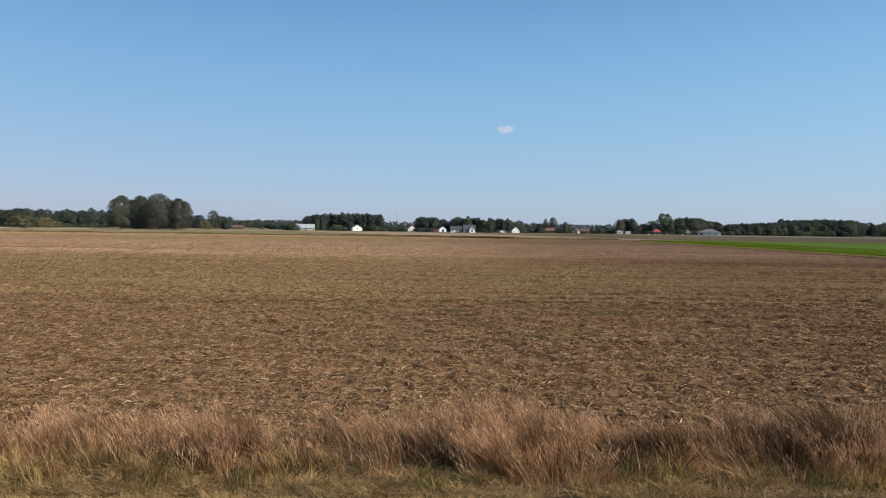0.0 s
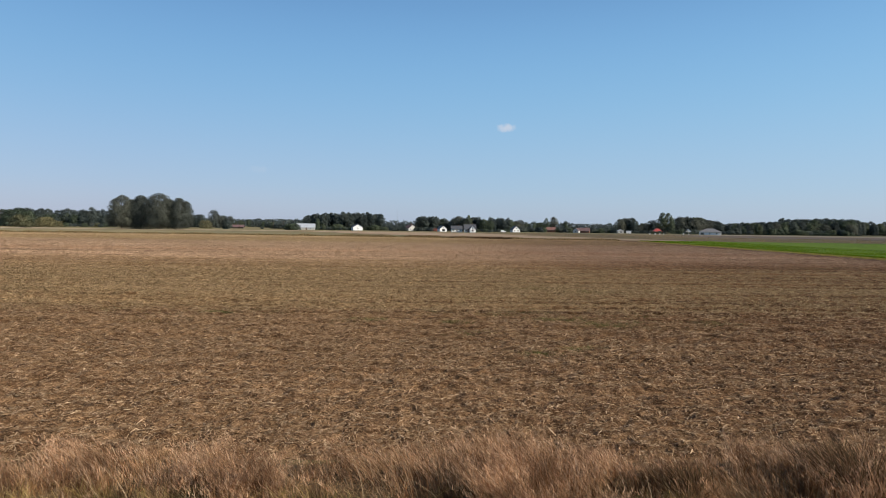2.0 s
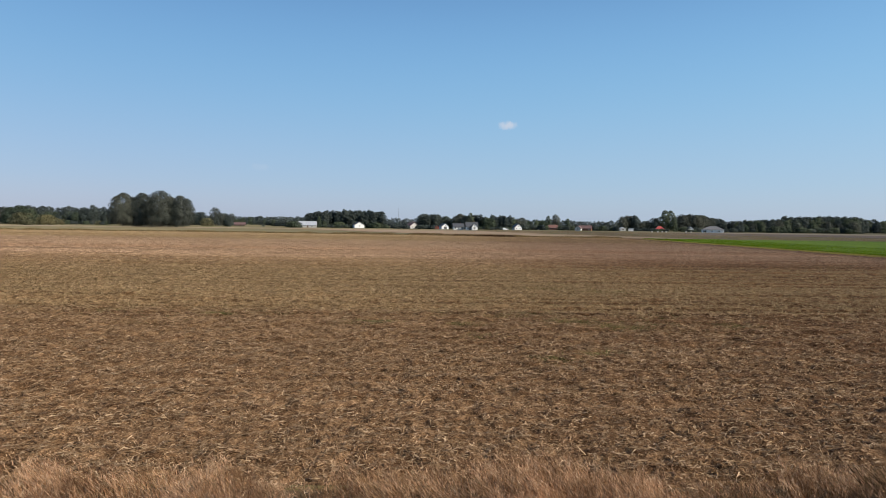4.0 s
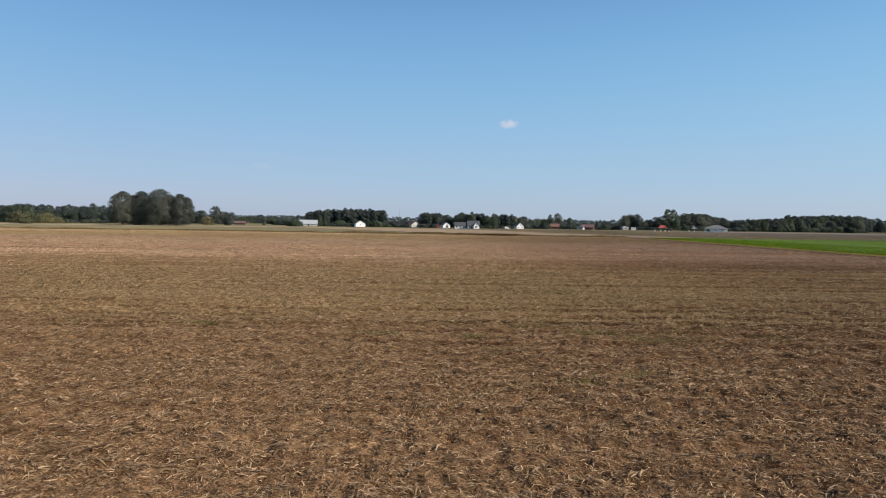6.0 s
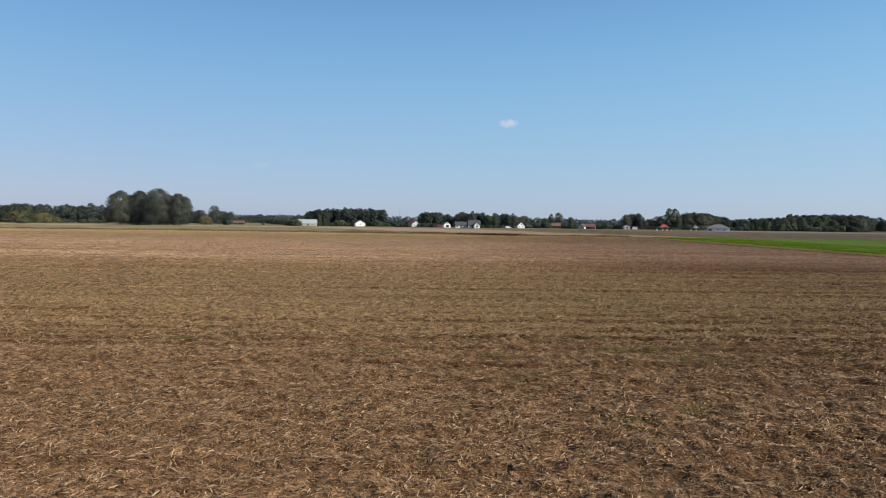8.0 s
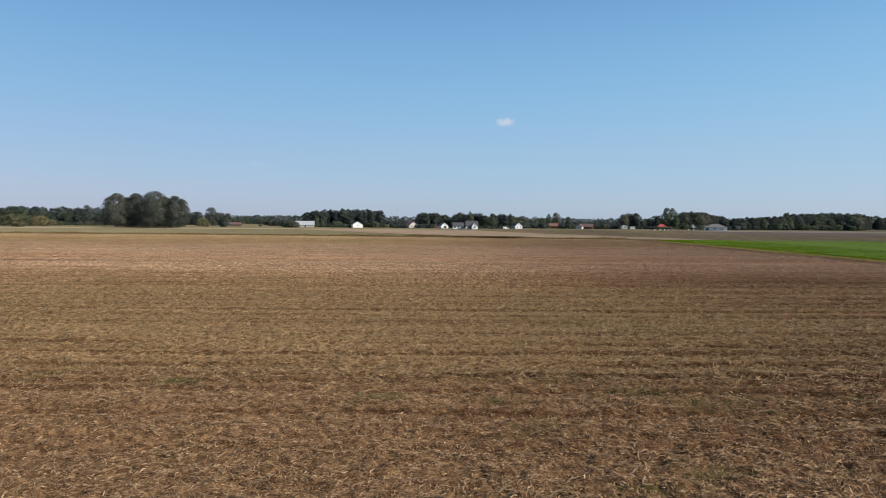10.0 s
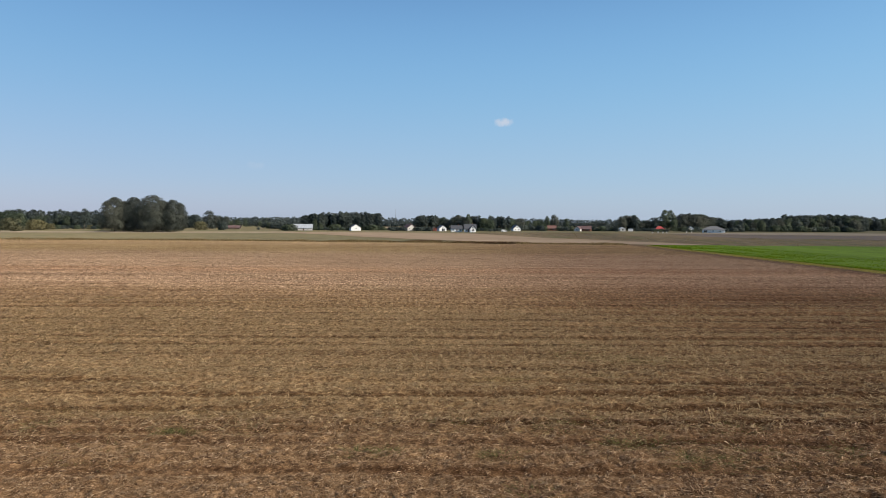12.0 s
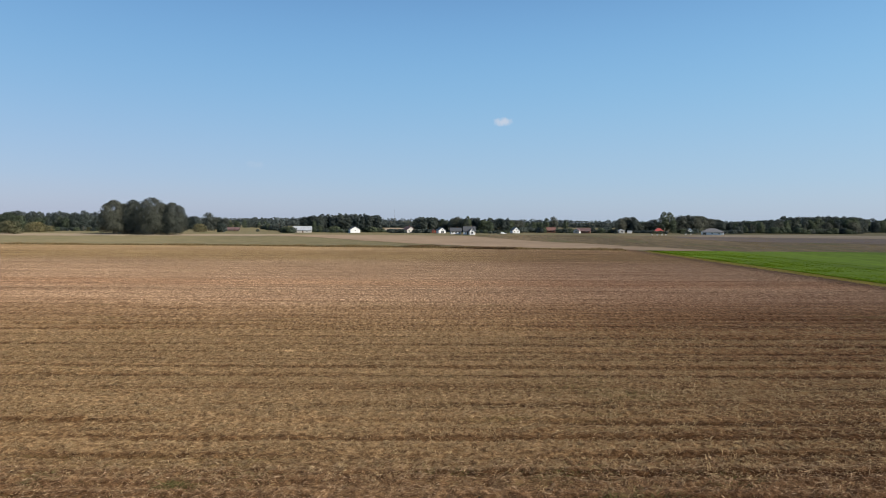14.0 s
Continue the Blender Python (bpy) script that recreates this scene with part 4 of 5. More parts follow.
def trees():
    r = random.Random(5)
    # the great clump in the meadow
    big = ("tall grey-green tree of a dense clump in the meadow", LEAF_GREY)
    for i, (s, d, h, w, lobes) in enumerate(((-0.5320, 372, 20.8, 17.5, 46), (-0.5010, 375, 20.9, 16.5, 42), (-0.4700, 371, 22.4, 20.5, 54), (-0.4360, 373, 19.6, 16.0, 42), (-0.5132, 390, 19.0, 15, 24), (-0.4557, 390, 19.5, 16, 24))):
        put(tree("tree", h, w, 0.4, lobes, 23000, 0.27, big[1], "dome", 30 + i, big[0]), s, d, turn=r.uniform(0, 360))

    green = tree("tree", 16, 11, 0.4, 15, 3600, 0.36, LEAF_GREEN, "round", 71, "broad green tree at the edge of a wood")
    dark = tree("tree", 16, 9.5, 0.2, 15, 3400, 0.36, LEAF_DARK, "round", 72, "dark green tree in a far wood")
    pine = tree("pine_tree", 17, 6.8, 0.3, 15, 2800, 0.36, LEAF_DARK, "pine", 73, "dark pine in a dense wood", "tree")
    pine2 = tree("pine_tree", 17, 5.8, 0.3, 14, 2600, 0.36, LEAF_DARK, "pine", 74, "dark slender pine in a dense wood", "tree")
    grey = tree("tree", 15, 12, 0.4, 16, 3600, 0.36, LEAF_GREY, "round", 75, "grey-green willow-like tree at the meadow's edge")
    olive = tree("bush", 6, 7.5, 0.2, 11, 2400, 0.24, LEAF_OLIVE, "round", 76, "olive bush at the meadow's edge", "bush")
    bush = tree("bush", 4, 6, 0.1, 8, 900, 0.34, LEAF_GREEN, "round", 77, "green bush beside the houses", "bush")
    darkbush = tree("bush", 4, 5.5, 0.1, 8, 900, 0.34, LEAF_DARK, "round", 78, "dark green bush beside a farm hedge", "bush")
    slim = tree("tree", 20, 12, 0.8, 20, 4600, 0.36, LEAF_GREEN, "dome", 79, "tall light green tree among the farms")

    put(green, -0.7525, 452, 1.0)
    def row(kinds, s0, s1, d, n, h, jitter=8, vary=0.12, group="", base=16.0):
        for i in range(n):
            ob = r.choice(kinds)
            hh = h(i / max(1, n - 1)) if callable(h) else h
            k = {green: 16, dark: 16, pine: 17, pine2: 17, grey: 15, olive: 6, bush: 4, darkbush: 4, slim: 20}[ob]
            copy_to(ob, s0 + (s1 - s0) * (i + r.uniform(0.2, 0.8)) / n, d + r.uniform(-jitter, jitter) * 1.4, hh / k * r.uniform(1 - vary * 1.5, 1 + vary), r.uniform(0, 360), r.uniform(0.95, 1.45), group=group)

    # left edge
    row([green, grey], -1.0174, -0.7342, 440, 22, 13, 20)
    row([grey, green], -0.7297, -0.6813, 425, 6, 12.6, 6)
    row([dark, pine], -0.6977, -0.5470, 520, 24, 14.5, 12, 0.07, "wood behind the meadow")
    row([dark, green], -0.6795, -0.5425, 500, 14, 11, 8, 0.15, "wood behind the meadow")
    put(dark, -0.5790, 486, 0.98, 40, 1.05)
    copy_to(olive, -0.7005, 362, 1.30, 20, 1.4)
    copy_to(olive, -0.6575, 405, 1.15, 90, 1.35)
    copy_to(olive, -0.6685, 402, 0.9, 190, 1.0)
    copy_to(olive, -0.6475, 412, 0.9, 190, 1.0)
    put(olive, -0.6356, 425, 0.7, 30, 1.2)
    row([bush, olive, darkbush], -0.6292, -0.5516, 445, 9, 3.0, 6)
    # beside the clump
    row([dark, grey], -0.4201, -0.3963, 560, 5, 11.0, 6)
    put(grey, -0.3790, 482, 1.0, 120, 0.8)
    copy_to(olive, -0.3927, 446, 1.05, 60, 1.25)
    copy_to(darkbush, -0.3562, 450, 1.65, 10, 0.75)
    copy_to(bush, -0.3616, 452, 0.6, 10)
    row([dark, grey], -0.3708, -0.3489, 560, 5, 10.5, 6)
    row([dark, green], -0.3507, -0.2868, 700, 10, 8.0, 20)
    row([darkbush, green], -0.2886, -0.2594, 545, 8, 5.5, 8)
    row([bush, darkbush], -0.2621, -0.2411, 452, 5, 4.4, 3)
    put(darkbush, -0.2995, 480, 0.5)
    put(bush, -0.0986, 495, 0.75)
    # pine wood behind the barn
    row([pine, pine2, dark], -0.2301, -0.1023, 520, 34, lambda t: 12.2 + 2.2 * math.sin(min(1, t * 2.2) * 1.57), 14, 0.07, "wood behind the barn")
    row([bush, darkbush, green], -0.2228, -0.1023, 494, 22, 4.2, 4, 0.35)
    row([pine, pine2], -0.2183, -0.1132, 500, 20, 12.5, 6, 0.08, "wood behind the barn")
    put(pine, -0.1680, 496, 0.8)
    put(pine2, -0.1909, 496, 0.78)
    copy_to(green, -0.2082, 478, 0.56, 70, 0.7)
    row([bush, darkbush, bush], -0.2046, -0.1534, 476, 10, 2.6, 4)
    row([bush, olive], -0.1333, -0.0767, 500, 7, 2.2, 5)
    # hedges and trees round the houses
    row([darkbush], -0.0877, -0.0621, 478, 8, 3.0, 2, 0.1)
    row([darkbush], -0.0466, -0.0201, 482, 8, 3.0, 2, 0.1)
    row([dark, pine], -0.0466, -0.0082, 540, 12, 12.5, 8, 0.08)
    row([dark, green], -0.0128, 0.0082, 545, 5, 10.5, 6, 0.1)
    row([dark, pine, grey], 0.0119, 0.0603, 530, 13, 12.5, 8, 0.09)
    copy_to(slim, 0.0393, 520, 0.70, 10, 0.8)
    row([green, dark], 0.0603, 0.0767, 520, 4, 11.0, 5)
    row([pine, pine2, dark], 0.0731, 0.1059, 545, 10, 12.3, 7, 0.07)
    row([green, grey], 0.1023, 0.1242, 560, 5, 11.0, 6)
    row([bush, darkbush], 0.0530, 0.1059, 490, 10, 2.4, 6)
    row([darkbush, bush], 0.1242, 0.1653, 540, 10, 4.2, 8)
    row([dark, green], 0.1288, 0.1653, 640, 8, 8.5, 12)
    put(slim, 0.1662, 566, 0.66, 0, 0.75)
    copy_to(grey, 0.1781, 570, 0.98, 30, 0.8)
    copy_to(green, 0.1973, 640, 0.72, 200, 0.9)
    row([bush, darkbush], 0.1845, 0.2082, 535, 6, 4.0, 5)
    row([darkbush, dark, bush], 0.2374, 0.2813, 540, 11, 4.8, 8, 0.25)
    copy_to(dark, 0.2429, 545, 0.48, 20, 0.8)
    row([dark, grey], 0.2849, 0.3087, 590, 6, 14.0, 6, 0.08)
    row([dark, grey, green], 0.3068, 0.3434, 600, 8, 9.5, 10, 0.15)
    row([darkbush], 0.3087, 0.3416, 555, 8, 2.8, 3)
    row([darkbush, bush], 0.3342, 0.3635, 540, 7, 2.5, 3)
    row([darkbush, bush], 0.3845, 0.4091, 548, 5, 2.2, 3)
    copy_to(slim, 0.3562, 560, 0.98, 77, 1.0)
    copy_to(slim, 0.3653, 562, 0.97, 177, 0.9)
    copy_to(green, 0.3708, 556, 0.82, 50, 0.8)
    row([dark, grey], 0.3342, 0.3479, 590, 3, 13.0, 4)
    row([dark, grey, green], 0.3781, 0.4237, 620, 13, 17.0, 10, 0.07)
    row([grey, dark], 0.4219, 0.4621, 630, 9, lambda t: 16.5 - 6.0 * t, 8, 0.07)
    row([darkbush, bush], 0.3799, 0.4164, 570, 8, 4.0, 6)
    row([bush, darkbush], 0.4548, 0.4822, 560, 6, 3.5, 8)
    # wood at the right
    row([dark, pine], 0.4621, 0.5534, 640, 24, lambda t: 11.5 + 2.5 * t, 12, 0.06, "wood beyond the green field")
    row([dark, pine, green], 0.4712, 0.6630, 615, 40, lambda t: 10.5 + 5.0 * min(1, t * 1.4), 8, 0.08, "wood beyond the green field")
    row([bush, darkbush, green], 0.4676, 0.6676, 598, 34, 5.0, 4, 0.35)
    row([grey, green], 0.4804, 0.6676, 606, 14, 11.0, 4, 0.25)
    row([dark, pine], 0.5443, 0.6721, 650, 28, 17.5, 10, 0.06, "wood beyond the green field")
    row([green, dark], 0.6539, 0.8183, 730, 24, 16.5, 12, 0.08, "wood beyond the green field")
    row([dark, pine], 0.8183, 1.1562, 700, 26, 17, 20)


def far_wood():
    """The wooded skyline behind it all, in three belts."""
    for d, s0, s1, n, h in ((900, -0.9900, -0.2046, 230, 10.5), (1050, -0.3324, 0.4895, 300, 12.0), (820, -0.1315, -0.0356, 40, 5.5), (900, 0.4256, 1.1105, 190, 14.0)):
        g = np.random.default_rng(int(d + n))
        vs, fs, base = [], [], 0
        for i in range(n):
            s = s0 + (s1 - s0) * (i + g.random()) / n
            dd = d + g.uniform(-20, 20)
            hh = h * g.uniform(0.75, 1.1) * (0.85 + 0.3 * float(vnoise(s * 25, d, 31)))
            w = hh * g.uniform(0.8, 1.3)
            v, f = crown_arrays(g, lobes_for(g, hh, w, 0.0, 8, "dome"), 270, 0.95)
            p = spot(s, dd)
            v[:, 0] += p.x
            v[:, 1] += p.y
            vs.append(v)
            fs.append(f + base)
            base += len(v)
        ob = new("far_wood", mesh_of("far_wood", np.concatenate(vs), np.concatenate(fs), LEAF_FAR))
        tagged(ob, "distant blue-green belt of woodland on the skyline", "wood", kind="stuff")


# ---- buildings ----
def window(root, x, z, w, h, y, face=-1):
    """A framed window on a front wall at depth y, looking along face."""
    bm = bmesh.new()
    t = 0.09
    for a in ((x - w / 2, x + w / 2, z, z + t), (x - w / 2, x + w / 2, z + h - t, z + h), (x - w / 2, x - w / 2 + t, z + t, z + h - t), (x + w / 2 - t, x + w / 2, z + t, z + h - t), (x - t / 2, x + t / 2, z + t, z + h - t)):
        box(bm, a[0], a[1], min(y, y + 0.07 * face), max(y, y + 0.07 * face), a[2], a[3])
    f = part("window", bm, PVC, root)
    bm = bmesh.new()
    box(bm, x - w / 2 + t, x + w / 2 - t, min(y + 0.01 * face, y + 0.03 * face), max(y + 0.01 * face, y + 0.03 * face), z + t, z + h - t)
    part("pane", bm, GLASS, f)


def house(name, w, l, eave, ridge, wall, roof, label, openings=(), door=None, chimney=True, overhang=0.45, category="house"):
    """Gables look along y: the front one is at y = -l/2."""
    root = tagged(new(name), label, category)
    bm = bmesh.new()
    prism(bm, [(-w / 2, 0), (w / 2, 0), (w / 2, eave), (0, ridge), (-w / 2, eave)], -l / 2, l / 2)
    part("wall", bm, wall, root)
    k = (ridge - eave) / (w / 2)
    for sgn in (-1, 1):
        bm = bmesh.new()
        e = w / 2 + overhang
        o = [(0, ridge + 0.02), (sgn * e, ridge - k * e + 0.02), (sgn * e, ridge - k * e + 0.24), (0, ridge + 0.26)]
        prism(bm, o, -l / 2 - overhang, l / 2 + overhang)
        part("roof", bm, roof, root)
    if chimney:
        bm = bmesh.new()
        box(bm, w * 0.12, w * 0.12 + 0.6, l * 0.1, l * 0.1 + 0.6, ridge - 1.2, ridge + 0.9)
        box(bm, w * 0.12 - 0.08, w * 0.12 + 0.68, l * 0.1 - 0.08, l * 0.1 + 0.68, ridge + 0.9, ridge + 1.05)
        part("chimney", bm, BRICKWALL, root)
    for x, z, ww, hh in openings:
        window(root, x, z, ww, hh, -l / 2)
    if door is not None:
        bm = bmesh.new()
        box(bm, door - 0.5, door + 0.5, -l / 2 - 0.05, -l / 2 + 0.02, 0.05, 2.1)
        part("door", bm, DOORWOOD, root)
    return root


def hall(name, w, l, eave, ridge, wall, roof, label, openings=(), door=None, chimney=True, overhang=0.5, category="house"):
    """Ridge runs along x; the long front is at y = -l/2."""
    root = tagged(new(name), label, category)
    bm = bmesh.new()
    v0 = [(-l / 2, 0), (l / 2, 0), (l / 2, eave), (0, ridge), (-l / 2, eave)]
    prism(bm, v0, -w / 2, w / 2)
    bmesh.ops.rotate(bm, verts=bm.verts, cent=(0, 0, 0), matrix=Matrix.Rotation(radians(90), 3, "Z"))
    part("wall", bm, wall, root)
    k = (ridge - eave) / (l / 2)
    for sgn in (-1, 1):
        bm = bmesh.new()
        e = l / 2 + overhang
        prism(bm, [(0, ridge + 0.02), (sgn * e, ridge - k * e + 0.02), (sgn * e, ridge - k * e + 0.24), (0, ridge + 0.26)], -w / 2 - overhang, w / 2 + overhang)
        bmesh.ops.rotate(bm, verts=bm.verts, cent=(0, 0, 0), matrix=Matrix.Rotation(radians(90), 3, "Z"))
        part("roof", bm, roof, root)
    if chimney:
        bm = bmesh.new()
        box(bm, w * 0.18, w * 0.18 + 0.6, 0.3, 0.9, ridge - 1.0, ridge + 0.9)
        part("chimney", bm, BRICKWALL, root)
    for x, z, ww, hh in openings:
        window(root, x, z, ww, hh, -l / 2)
    if door is not None:
        bm = bmesh.new()
        box(bm, door - 0.5, door + 0.5, -l / 2 - 0.05, -l / 2 + 0.02, 0.05, 2.1)
        part("door", bm, DOORWOOD, root)
    return root


def hip_house(w, l, eave, ridge, wall, roof, label, openings, ridge_len):
    root = tagged(new("house"), label, "house")
    bm = bmesh.new()
    box(bm, -w / 2, w / 2, -l / 2, l / 2, 0, eave)
    part("wall", bm, wall, root)
    bm = bmesh.new()
    e = 0.6
    b = [bm.verts.new(p) for p in ((-w / 2 - e, -l / 2 - e, eave), (w / 2 + e, -l / 2 - e, eave), (w / 2 + e, l / 2 + e, eave), (-w / 2 - e, l / 2 + e, eave))]
    t = [bm.verts.new(p) for p in ((-w / 2 - e, -l / 2 - e, eave + 0.2), (w / 2 + e, -l / 2 - e, eave + 0.2), (w / 2 + e, l / 2 + e, eave + 0.2), (-w / 2 - e, l / 2 + e, eave + 0.2))]
    a, c = bm.verts.new((-ridge_len / 2, 0, ridge)), bm.verts.new((ridge_len / 2, 0, ridge))
    bm.faces.new(b[::-1])
    for i in range(4):
        j = (i + 1) % 4
        bm.faces.new((b[i], b[j], t[j], t[i]))
    bm.faces.new((t[0], t[1], c, a))
    bm.faces.new((t[1], t[2], c))
    bm.faces.new((t[2], t[3], a, c))
    bm.faces.new((t[3], t[0], a))
    part("roof", bm, roof, root)
    for x, z, ww, hh in openings:
        window(root, x, z, ww, hh, -l / 2)
    return root


def stand(ob, s, d, turn=0.0):
    """Sets a building down with its front towards the walk, turned by some degrees."""
    return put(ob, s, d, 1, 5.57 - math.degrees(math.atan(s)) + turn, 1, 0)


def buildings():
    stand(hall("barn", 13.2, 8.0, 1.9, 4.5, CREAM, METAL, "long barn with a pale sheet-metal roof", ((-4, 0.6, 1.0, 0.8), (3.6, 0.6, 1.0, 0.8)), 0.5, False, category="barn"), -0.2274, 462, -4)
    stand(hall("shed", 8.5, 6.0, 1.4, 2.8, WOOD, ROOF_BROWN, "low wooden shed with a brown roof", (), 1.0, False, category="shed"), -0.3388, 488, -6)
    stand(house("house", 7.4, 8.0, 2.5, 4.7, WHITE, ROOF_DARK, "white gabled house standing alone by the wood", ((0, 1.2, 0.9, 0.9),), None, False, 0.3), -0.1434, 468, 10)
    stand(house("house", 7.0, 9.0, 2.3, 4.8, CREAM, ROOF_BROWN, "grey-white gabled house with a brown roof behind a hedge", ((-1.6, 0.9, 1.1, 1.2), (1.6, 0.9, 1.1, 1.2))), -0.0557, 487, 24)
    stand(house("shed", 3.6, 4.0, 1.9, 2.4, REDWALL, ROOF_BROWN, "small red wooden shed", (), 0.2, False, 0.2, "shed"), -0.0155, 492, 4)
    stand(house("house", 5.6, 8.0, 2.2, 4.3, WHITE, ROOF_DARK, "white gabled house with dark openings", ((0.2, 0.2, 2.4, 1.9), (0, 2.6, 0.9, 0.8)), None, False, 0.3), -0.0037, 477, 16)
    stand(hall("house", 7.6, 7.0, 2.3, 4.4, WHITE, ROOF_DARK, "low white house with a dark tiled roof", ((-2.6, 0.7, 1.2, 1.2), (0.0, 0.7, 1.2, 1.2), (2.6, 0.7, 1.2, 1.2))), 0.0201, 452, 6)
    stand(hall("house", 8.2, 8.0, 2.5, 5.5, WHITE, ROOF_DARK, "white house with a steep dark roof and a front gable", ((-2.9, 0.7, 1.2, 1.2),), -1.4), 0.0420, 444, 4)
    stand(house("house_wing", 3.6, 3.6, 2.5, 4.7, WHITE, ROOF_DARK, "white gabled front wing of the steep-roofed house", ((0, 0.7, 1.4, 1.4), (0, 2.7, 0.9, 0.9)), None, False, 0.3), 0.0466, 438.5, 4)
    stand(house("house", 6.0, 8.0, 2.2, 4.9, WHITE, ROOF_DARK, "white gabled house with a steep dark roof", ((0.0, 2.6, 0.9, 0.9), (-1.4, 0.7, 0.9, 1.1), (1.4, 0.7, 0.9, 1.1)), None, False, 0.35), 0.1160, 503, 16)
    stand(hall("house", 7.2, 7.0, 2.1, 4.3, BRICKWALL, ROOF_BRICK, "brick house with a faded red roof among trees", ((-2, 0.9, 1.1, 1.2), (2, 0.9, 1.1, 1.2))), 0.1744, 545, -4)
    stand(hall("shed", 4.6, 3.0, 1.3, 1.8, CREAM, METAL, "small pale outbuilding beside the fields", (), 0, False, 0.2, "shed"), 0.1543, 540, 3)
    stand(hall("house", 9.6, 7.0, 2.0, 4.2, BRICKWALL, ROOF_BROWN, "farmhouse with a long brown roof", ((-3, 0.9, 1.1, 1.2), (3, 0.9, 1.1, 1.2))), 0.2283, 530, -6)
    stand(house("house_wing", 4.8, 6.0, 2.0, 3.9, CREAM, ROOF_BROWN, "pale gabled front wing of the farmhouse", ((0, 0.6, 1.4, 1.3), (0, 2.3, 0.8, 0.7)), None, False, 0.3), 0.2164, 524, -14)
    stand(house("shed", 4.8, 6.0, 2.1, 3.1, CREAM, METAL, "pale shed with a low roof", ((0, 0.5, 1.6, 1.4),), None, False, 0.25, "shed"), 0.2877, 547, 12)
    stand(hall("shed", 4.0, 3.5, 1.5, 2.0, WHITE, METAL, "small white shed beside a hedge", (), None, False, 0.15, "shed"), 0.3014, 547, 4)
    stand(hip_house(6.4, 7, 2.0, 4.7, CREAM, ROOF_RED, "house with a bright red hipped roof", ((0, 0.8, 1.2, 1.2),), 2.4), 0.3479, 553, 10)
    stand(house("house", 5.6, 7.0, 2.1, 4.7, WHITE, ROOF_DARK, "small white gabled house under tall trees", ((0, 2.3, 0.8, 0.8),), None, False, 0.3), 0.3973, 566, 12)
    stand(hip_house(16.5, 10.0, 2.3, 5.3, WHITE, ROOF_GREY, "wide white bungalow with a grey hipped roof", ((-6.2, 0.1, 2.6, 1.8), (-0.6, 0.7, 1.2, 1.1), (4.6, 0.7, 1.2, 1.1)), 5.0), 0.4351, 505, 4)


def van():
    root = tagged(new("van"), "white van parked on the meadow track", "van")
    bm = bmesh.new()
    prism(bm, [(-2.3, 0.35), (2.2, 0.35), (2.3, 0.9), (1.5, 1.15), (1.0, 1.95), (-2.2, 2.0), (-2.35, 1.2)], -0.9, 0.9)
    part("body", bm, PAINT, root)
    bm = bmesh.new()
    prism(bm, [(0.4, 1.2), (1.38, 1.2), (0.95, 1.82), (0.4, 1.82)], -0.93, -0.9)
    part("side_window", bm, GLASS, root)
    for x in (-1.5, 1.45):
        for y in (-0.85, 0.85):
            bm = bmesh.new()
            tube(bm, (x, y - 0.1, 0.34), (x, y + 0.1, 0.34), 0.34, 0.34, 14)
            part("wheel", bm, RUBBER, root)
    put(root, 0.0977, 457, 0.9, 4, 1, 0)


def poles():
    def pole(s, d, h, r, material, label, arms=True):
        root = tagged(new("utility_pole"), label, "pole")
        bm = bmesh.new()
        tube(bm, (0, 0, -0.4), (0, 0, h), r, r * 0.6, 8)
        part("shaft", bm, material, root)
        if arms:
            bm = bmesh.new()
            box(bm, -0.9, 0.9, -0.06, 0.06, h - 0.5, h - 0.36)
            part("crossarm", bm, material, root)
            for x in (-0.8, 0, 0.8):
                bm = bmesh.new()
                tube(bm, (x, 0, h - 0.36), (x, 0, h - 0.16), 0.06, 0.04, 6)
                part("insulator", bm, PVC, root)
        put(root, s, d, 1, 10, 1, 0)
    pole(-0.2813, 455, 6.0, 0.12, WOOD, "thin weathered utility pole by a field track")
    pole(-0.2648, 455, 6.5, 0.12, WOOD, "thin weathered utility pole by a field track")
    pole(-0.5808, 440, 3.4, 0.20, WOOD, "short dark post in the meadow", False)
    # lattice mast on the skyline
    root = tagged(new("radio_mast"), "slender grey lattice mast on the skyline", "mast")
    H, w = 24.0, 0.4
    for a in range(3):
        x, y = w * math.cos(a * 2.094), w * math.sin(a * 2.094)
        bm = bmesh.new()
        tube(bm, (x, y, 0), (x * 0.4, y * 0.4, H), 0.05, 0.035, 5)
        part("leg", bm, STEEL, root)
    for i in range(13):
        z0, z1 = i * 2.0, i * 2.0 + 2
        k0, k1 = 1 - 0.6 * z0 / H, 1 - 0.6 * z1 / H
        bm = bmesh.new()
        for a in range(3):
            p, q = a * 2.094, (a + 1) * 2.094
            tube(bm, (w * k0 * math.cos(p), w * k0 * math.sin(p), z0), (w * k1 * math.cos(q), w * k1 * math.sin(q), z1), 0.015, 0.015, 4)
        part("bracing", bm, STEEL, root)
    put(root, -0.0785, 880, 1, 0, 1, 0)


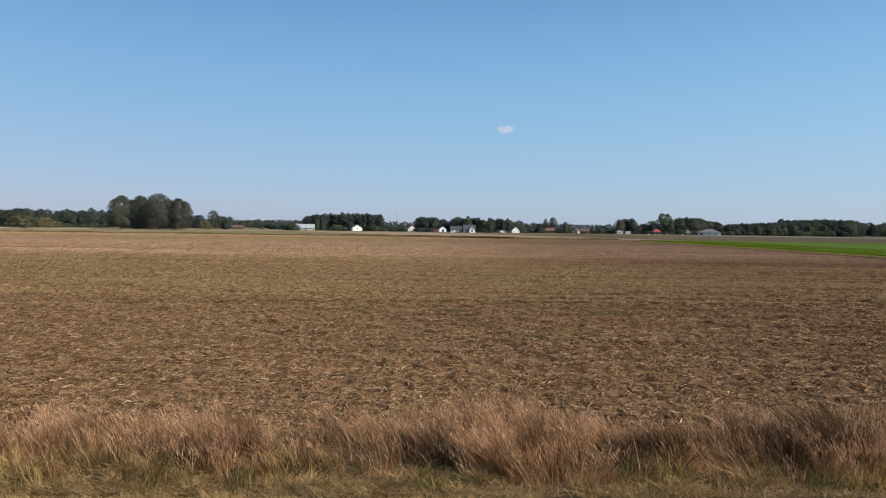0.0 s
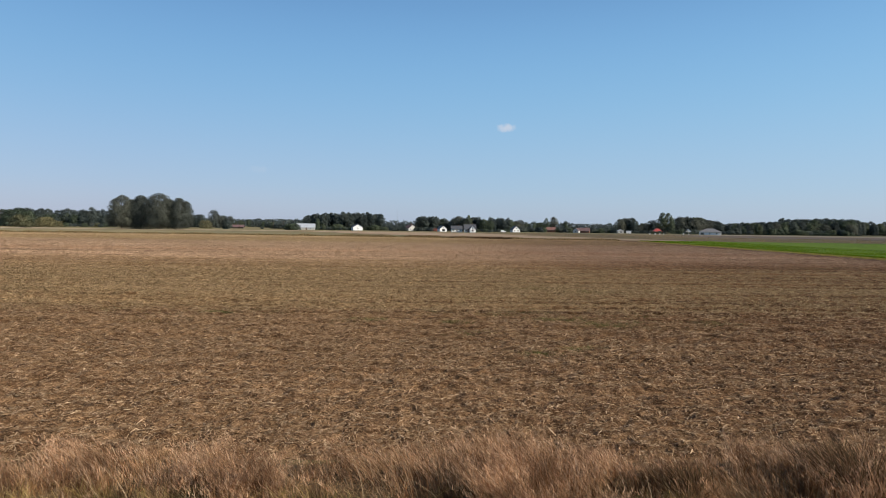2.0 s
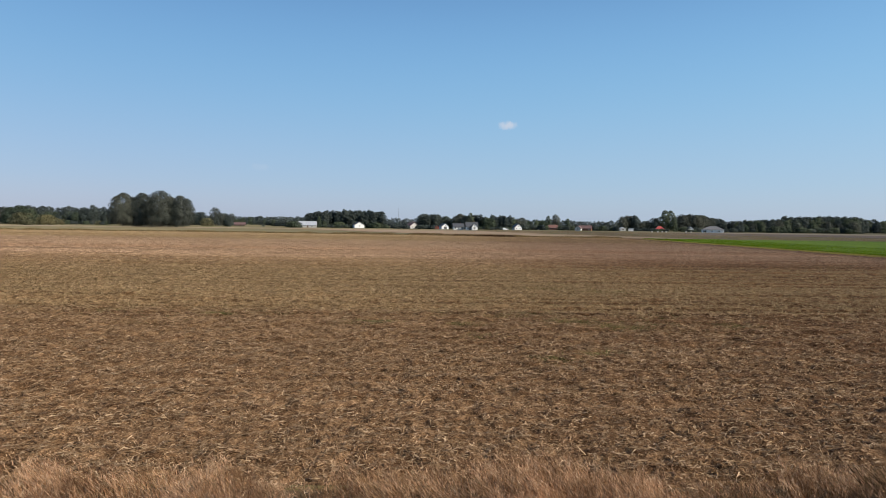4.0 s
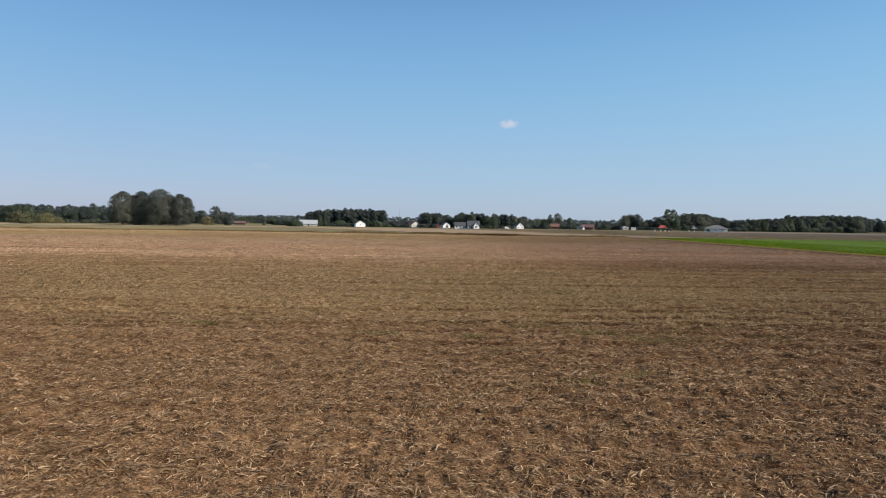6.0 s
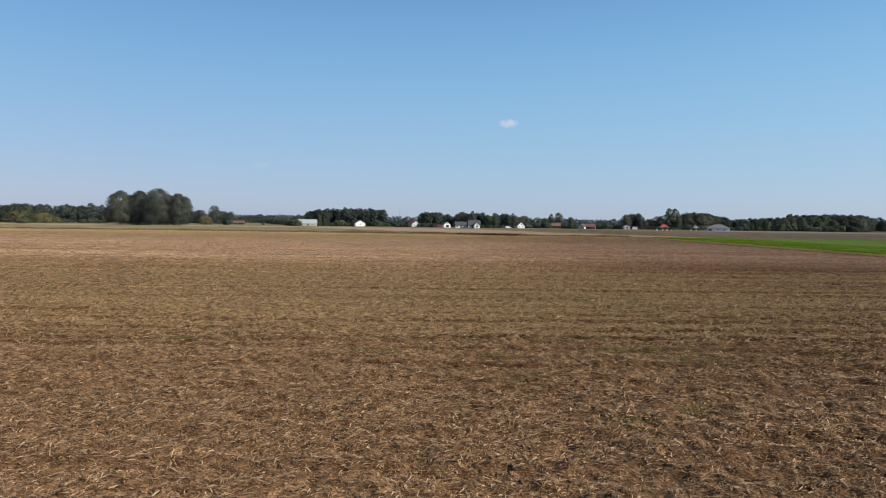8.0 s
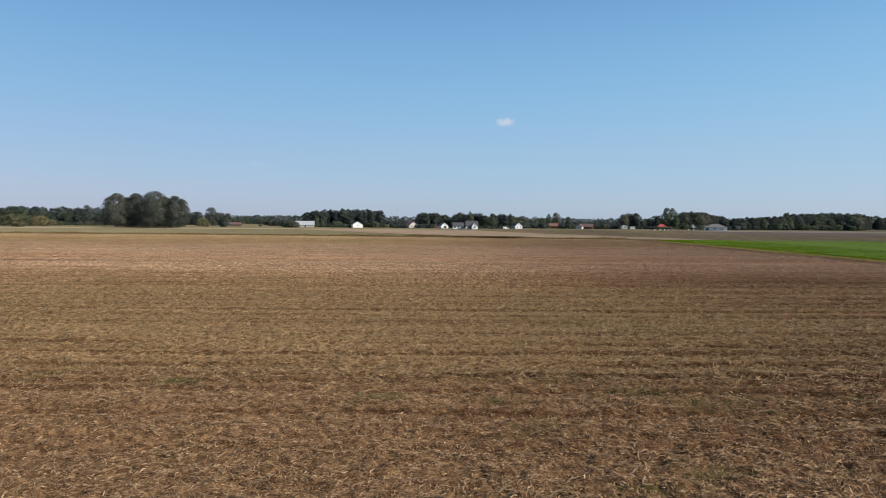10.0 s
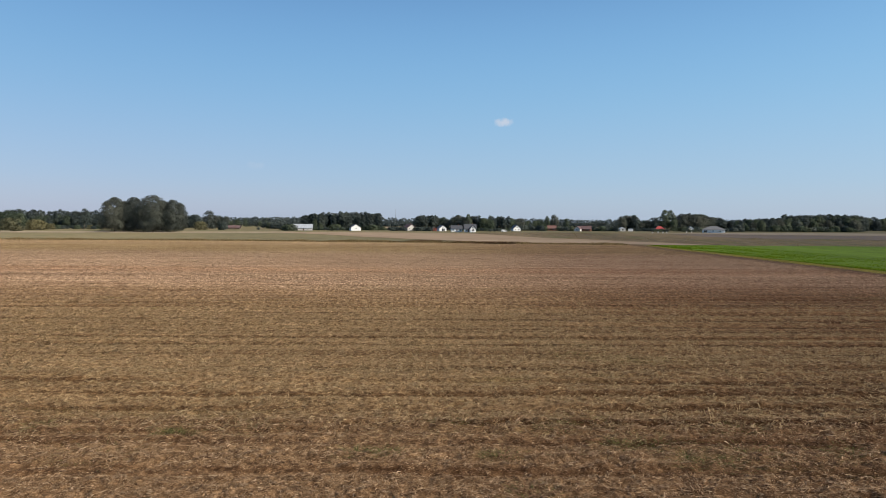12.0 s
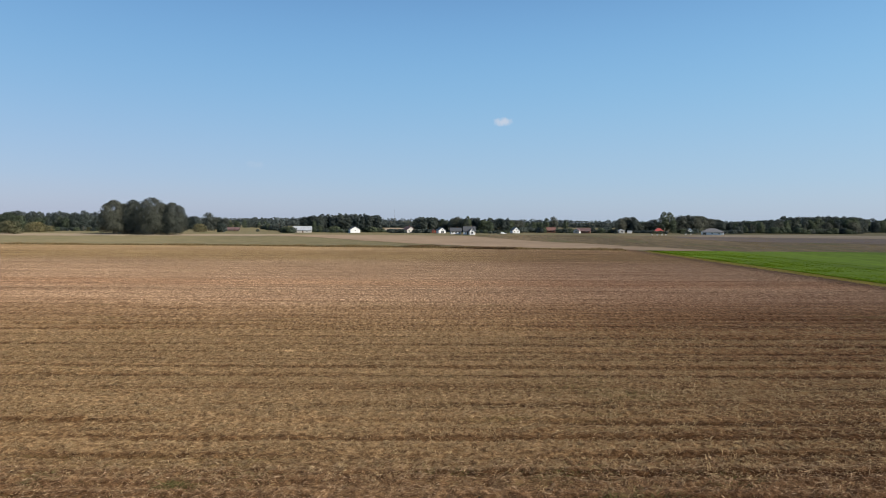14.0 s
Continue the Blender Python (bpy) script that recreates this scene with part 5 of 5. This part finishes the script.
ground()
land()
stubble_field()
green_field()
fallow_weeds()
verge()
straw()
clods()
far_edges()
trees()
far_wood()
buildings()
van()
poles()
# tall weeds, and low dark clumps added as the shade in the gaps
for u, v, h, sp, n in ((8.75, 12.95, 1.0, 0.65, 950), (9.5, 13.1, 0.85, 0.8, 600), (5.9, 12.9, 0.6, 0.4, 420), (4.9, 12.75, 0.42, 0.5, 300), (-3.2, 12.35, 0.34, 0.4, 240), (-2.1, 12.5, 0.46, 0.45, 420), (-0.2, 12.35, 0.34, 0.5, 280), (1.9, 12.55, 0.36, 0.4, 240), (5.6, 12.6, 0.3, 0.7, 220)):
    blade_clump(u, v, h, sp, n, DARKWEED_SHADE, "dark leaning clump, withered weed and gap shade, in dry grass", leaf=0.026)
for u, v in ((8.55, 12.55), (9.2, 12.6), (9.9, 12.7)):
    blade_clump(u, v, 1.05, 0.7, 90, PLUME, "pale bent stalks over the dark weed clump", leaf=0.012)
for u, v, sp in ((-2.0, 31.6, 0.6), (-0.9, 31.7, 0.5), (2.9, 31.4, 0.6), (3.4, 28.2, 0.8), (5.6, 24.4, 0.5), (7.2, 25.2, 0.5), (10.0, 30.6, 0.9), (-8.8, 33.6, 0.6), (9.3, 31.2, 0.7), (-10.6, 31.4, 0.9), (12.2, 34.0, 0.8), (-6, 34.4, 0.7), (1.2, 34.6, 0.7), (10.4, 48.9, 1.3), (9.0, 46.9, 1.1), (10.9, 45.6, 1.1), (12.4, 45.5, 1.0), (13.8, 45.3, 1.2), (7.1, 32.0, 0.8), (8.5, 32.4, 0.9), (11.4, 31.6, 0.7), (5.3, 34.1, 0.7), (-9.0, 33.7, 0.6), (-14.0, 34.5, 0.9), (6.5, 34.9, 0.8), (15, 31.5, 0.8)):
    blade_clump(u, v, 0.13, sp * 1.5, 200, GREENS, "low green weed growing in the stubble", "weed")
for u, v, sp, n in ((-1.2, 240.5, 5.0, 900), (2.6, 240.0, 2.5, 420), (21.0, 231.5, 5.0, 420), (27.0, 229.5, 5.0, 420), (12.0, 234.0, 4.0, 260)):
    blade_clump(u, v, 0.9, sp, n, DARKWEED_SHADE, "dark withered weeds on the field bank", "bank_weeds", leaf=0.22)


def bale(s, d, size):
    """A small round bale wrapped in pale film, lying on its side."""
    root = tagged(new("bale"), "small pale wrapped bale on the meadow", "bale", "bales on the meadow")
    bm = bmesh.new()
    tube(bm, (-0.55, 0, 0.6), (-0.47, 0, 0.6), 0.52, 0.6, 16)
    tube(bm, (-0.47, 0, 0.6), (0.47, 0, 0.6), 0.6, 0.6, 16)
    tube(bm, (0.47, 0, 0.6), (0.55, 0, 0.6), 0.6, 0.52, 16)
    part("wrapped_roll", bm, CREAM, root)
    put(root, s, d, size, 30 + s * 900, 1, -0.125)


for sl, d, k in ((0.3370, 470, 0.9), (0.3461, 474, 1.0), (0.3534, 472, 0.9), (0.3598, 480, 0.8), (0.3918, 500, 0.9), (0.4000, 502, 0.8)):
    bale(sl, d, k)
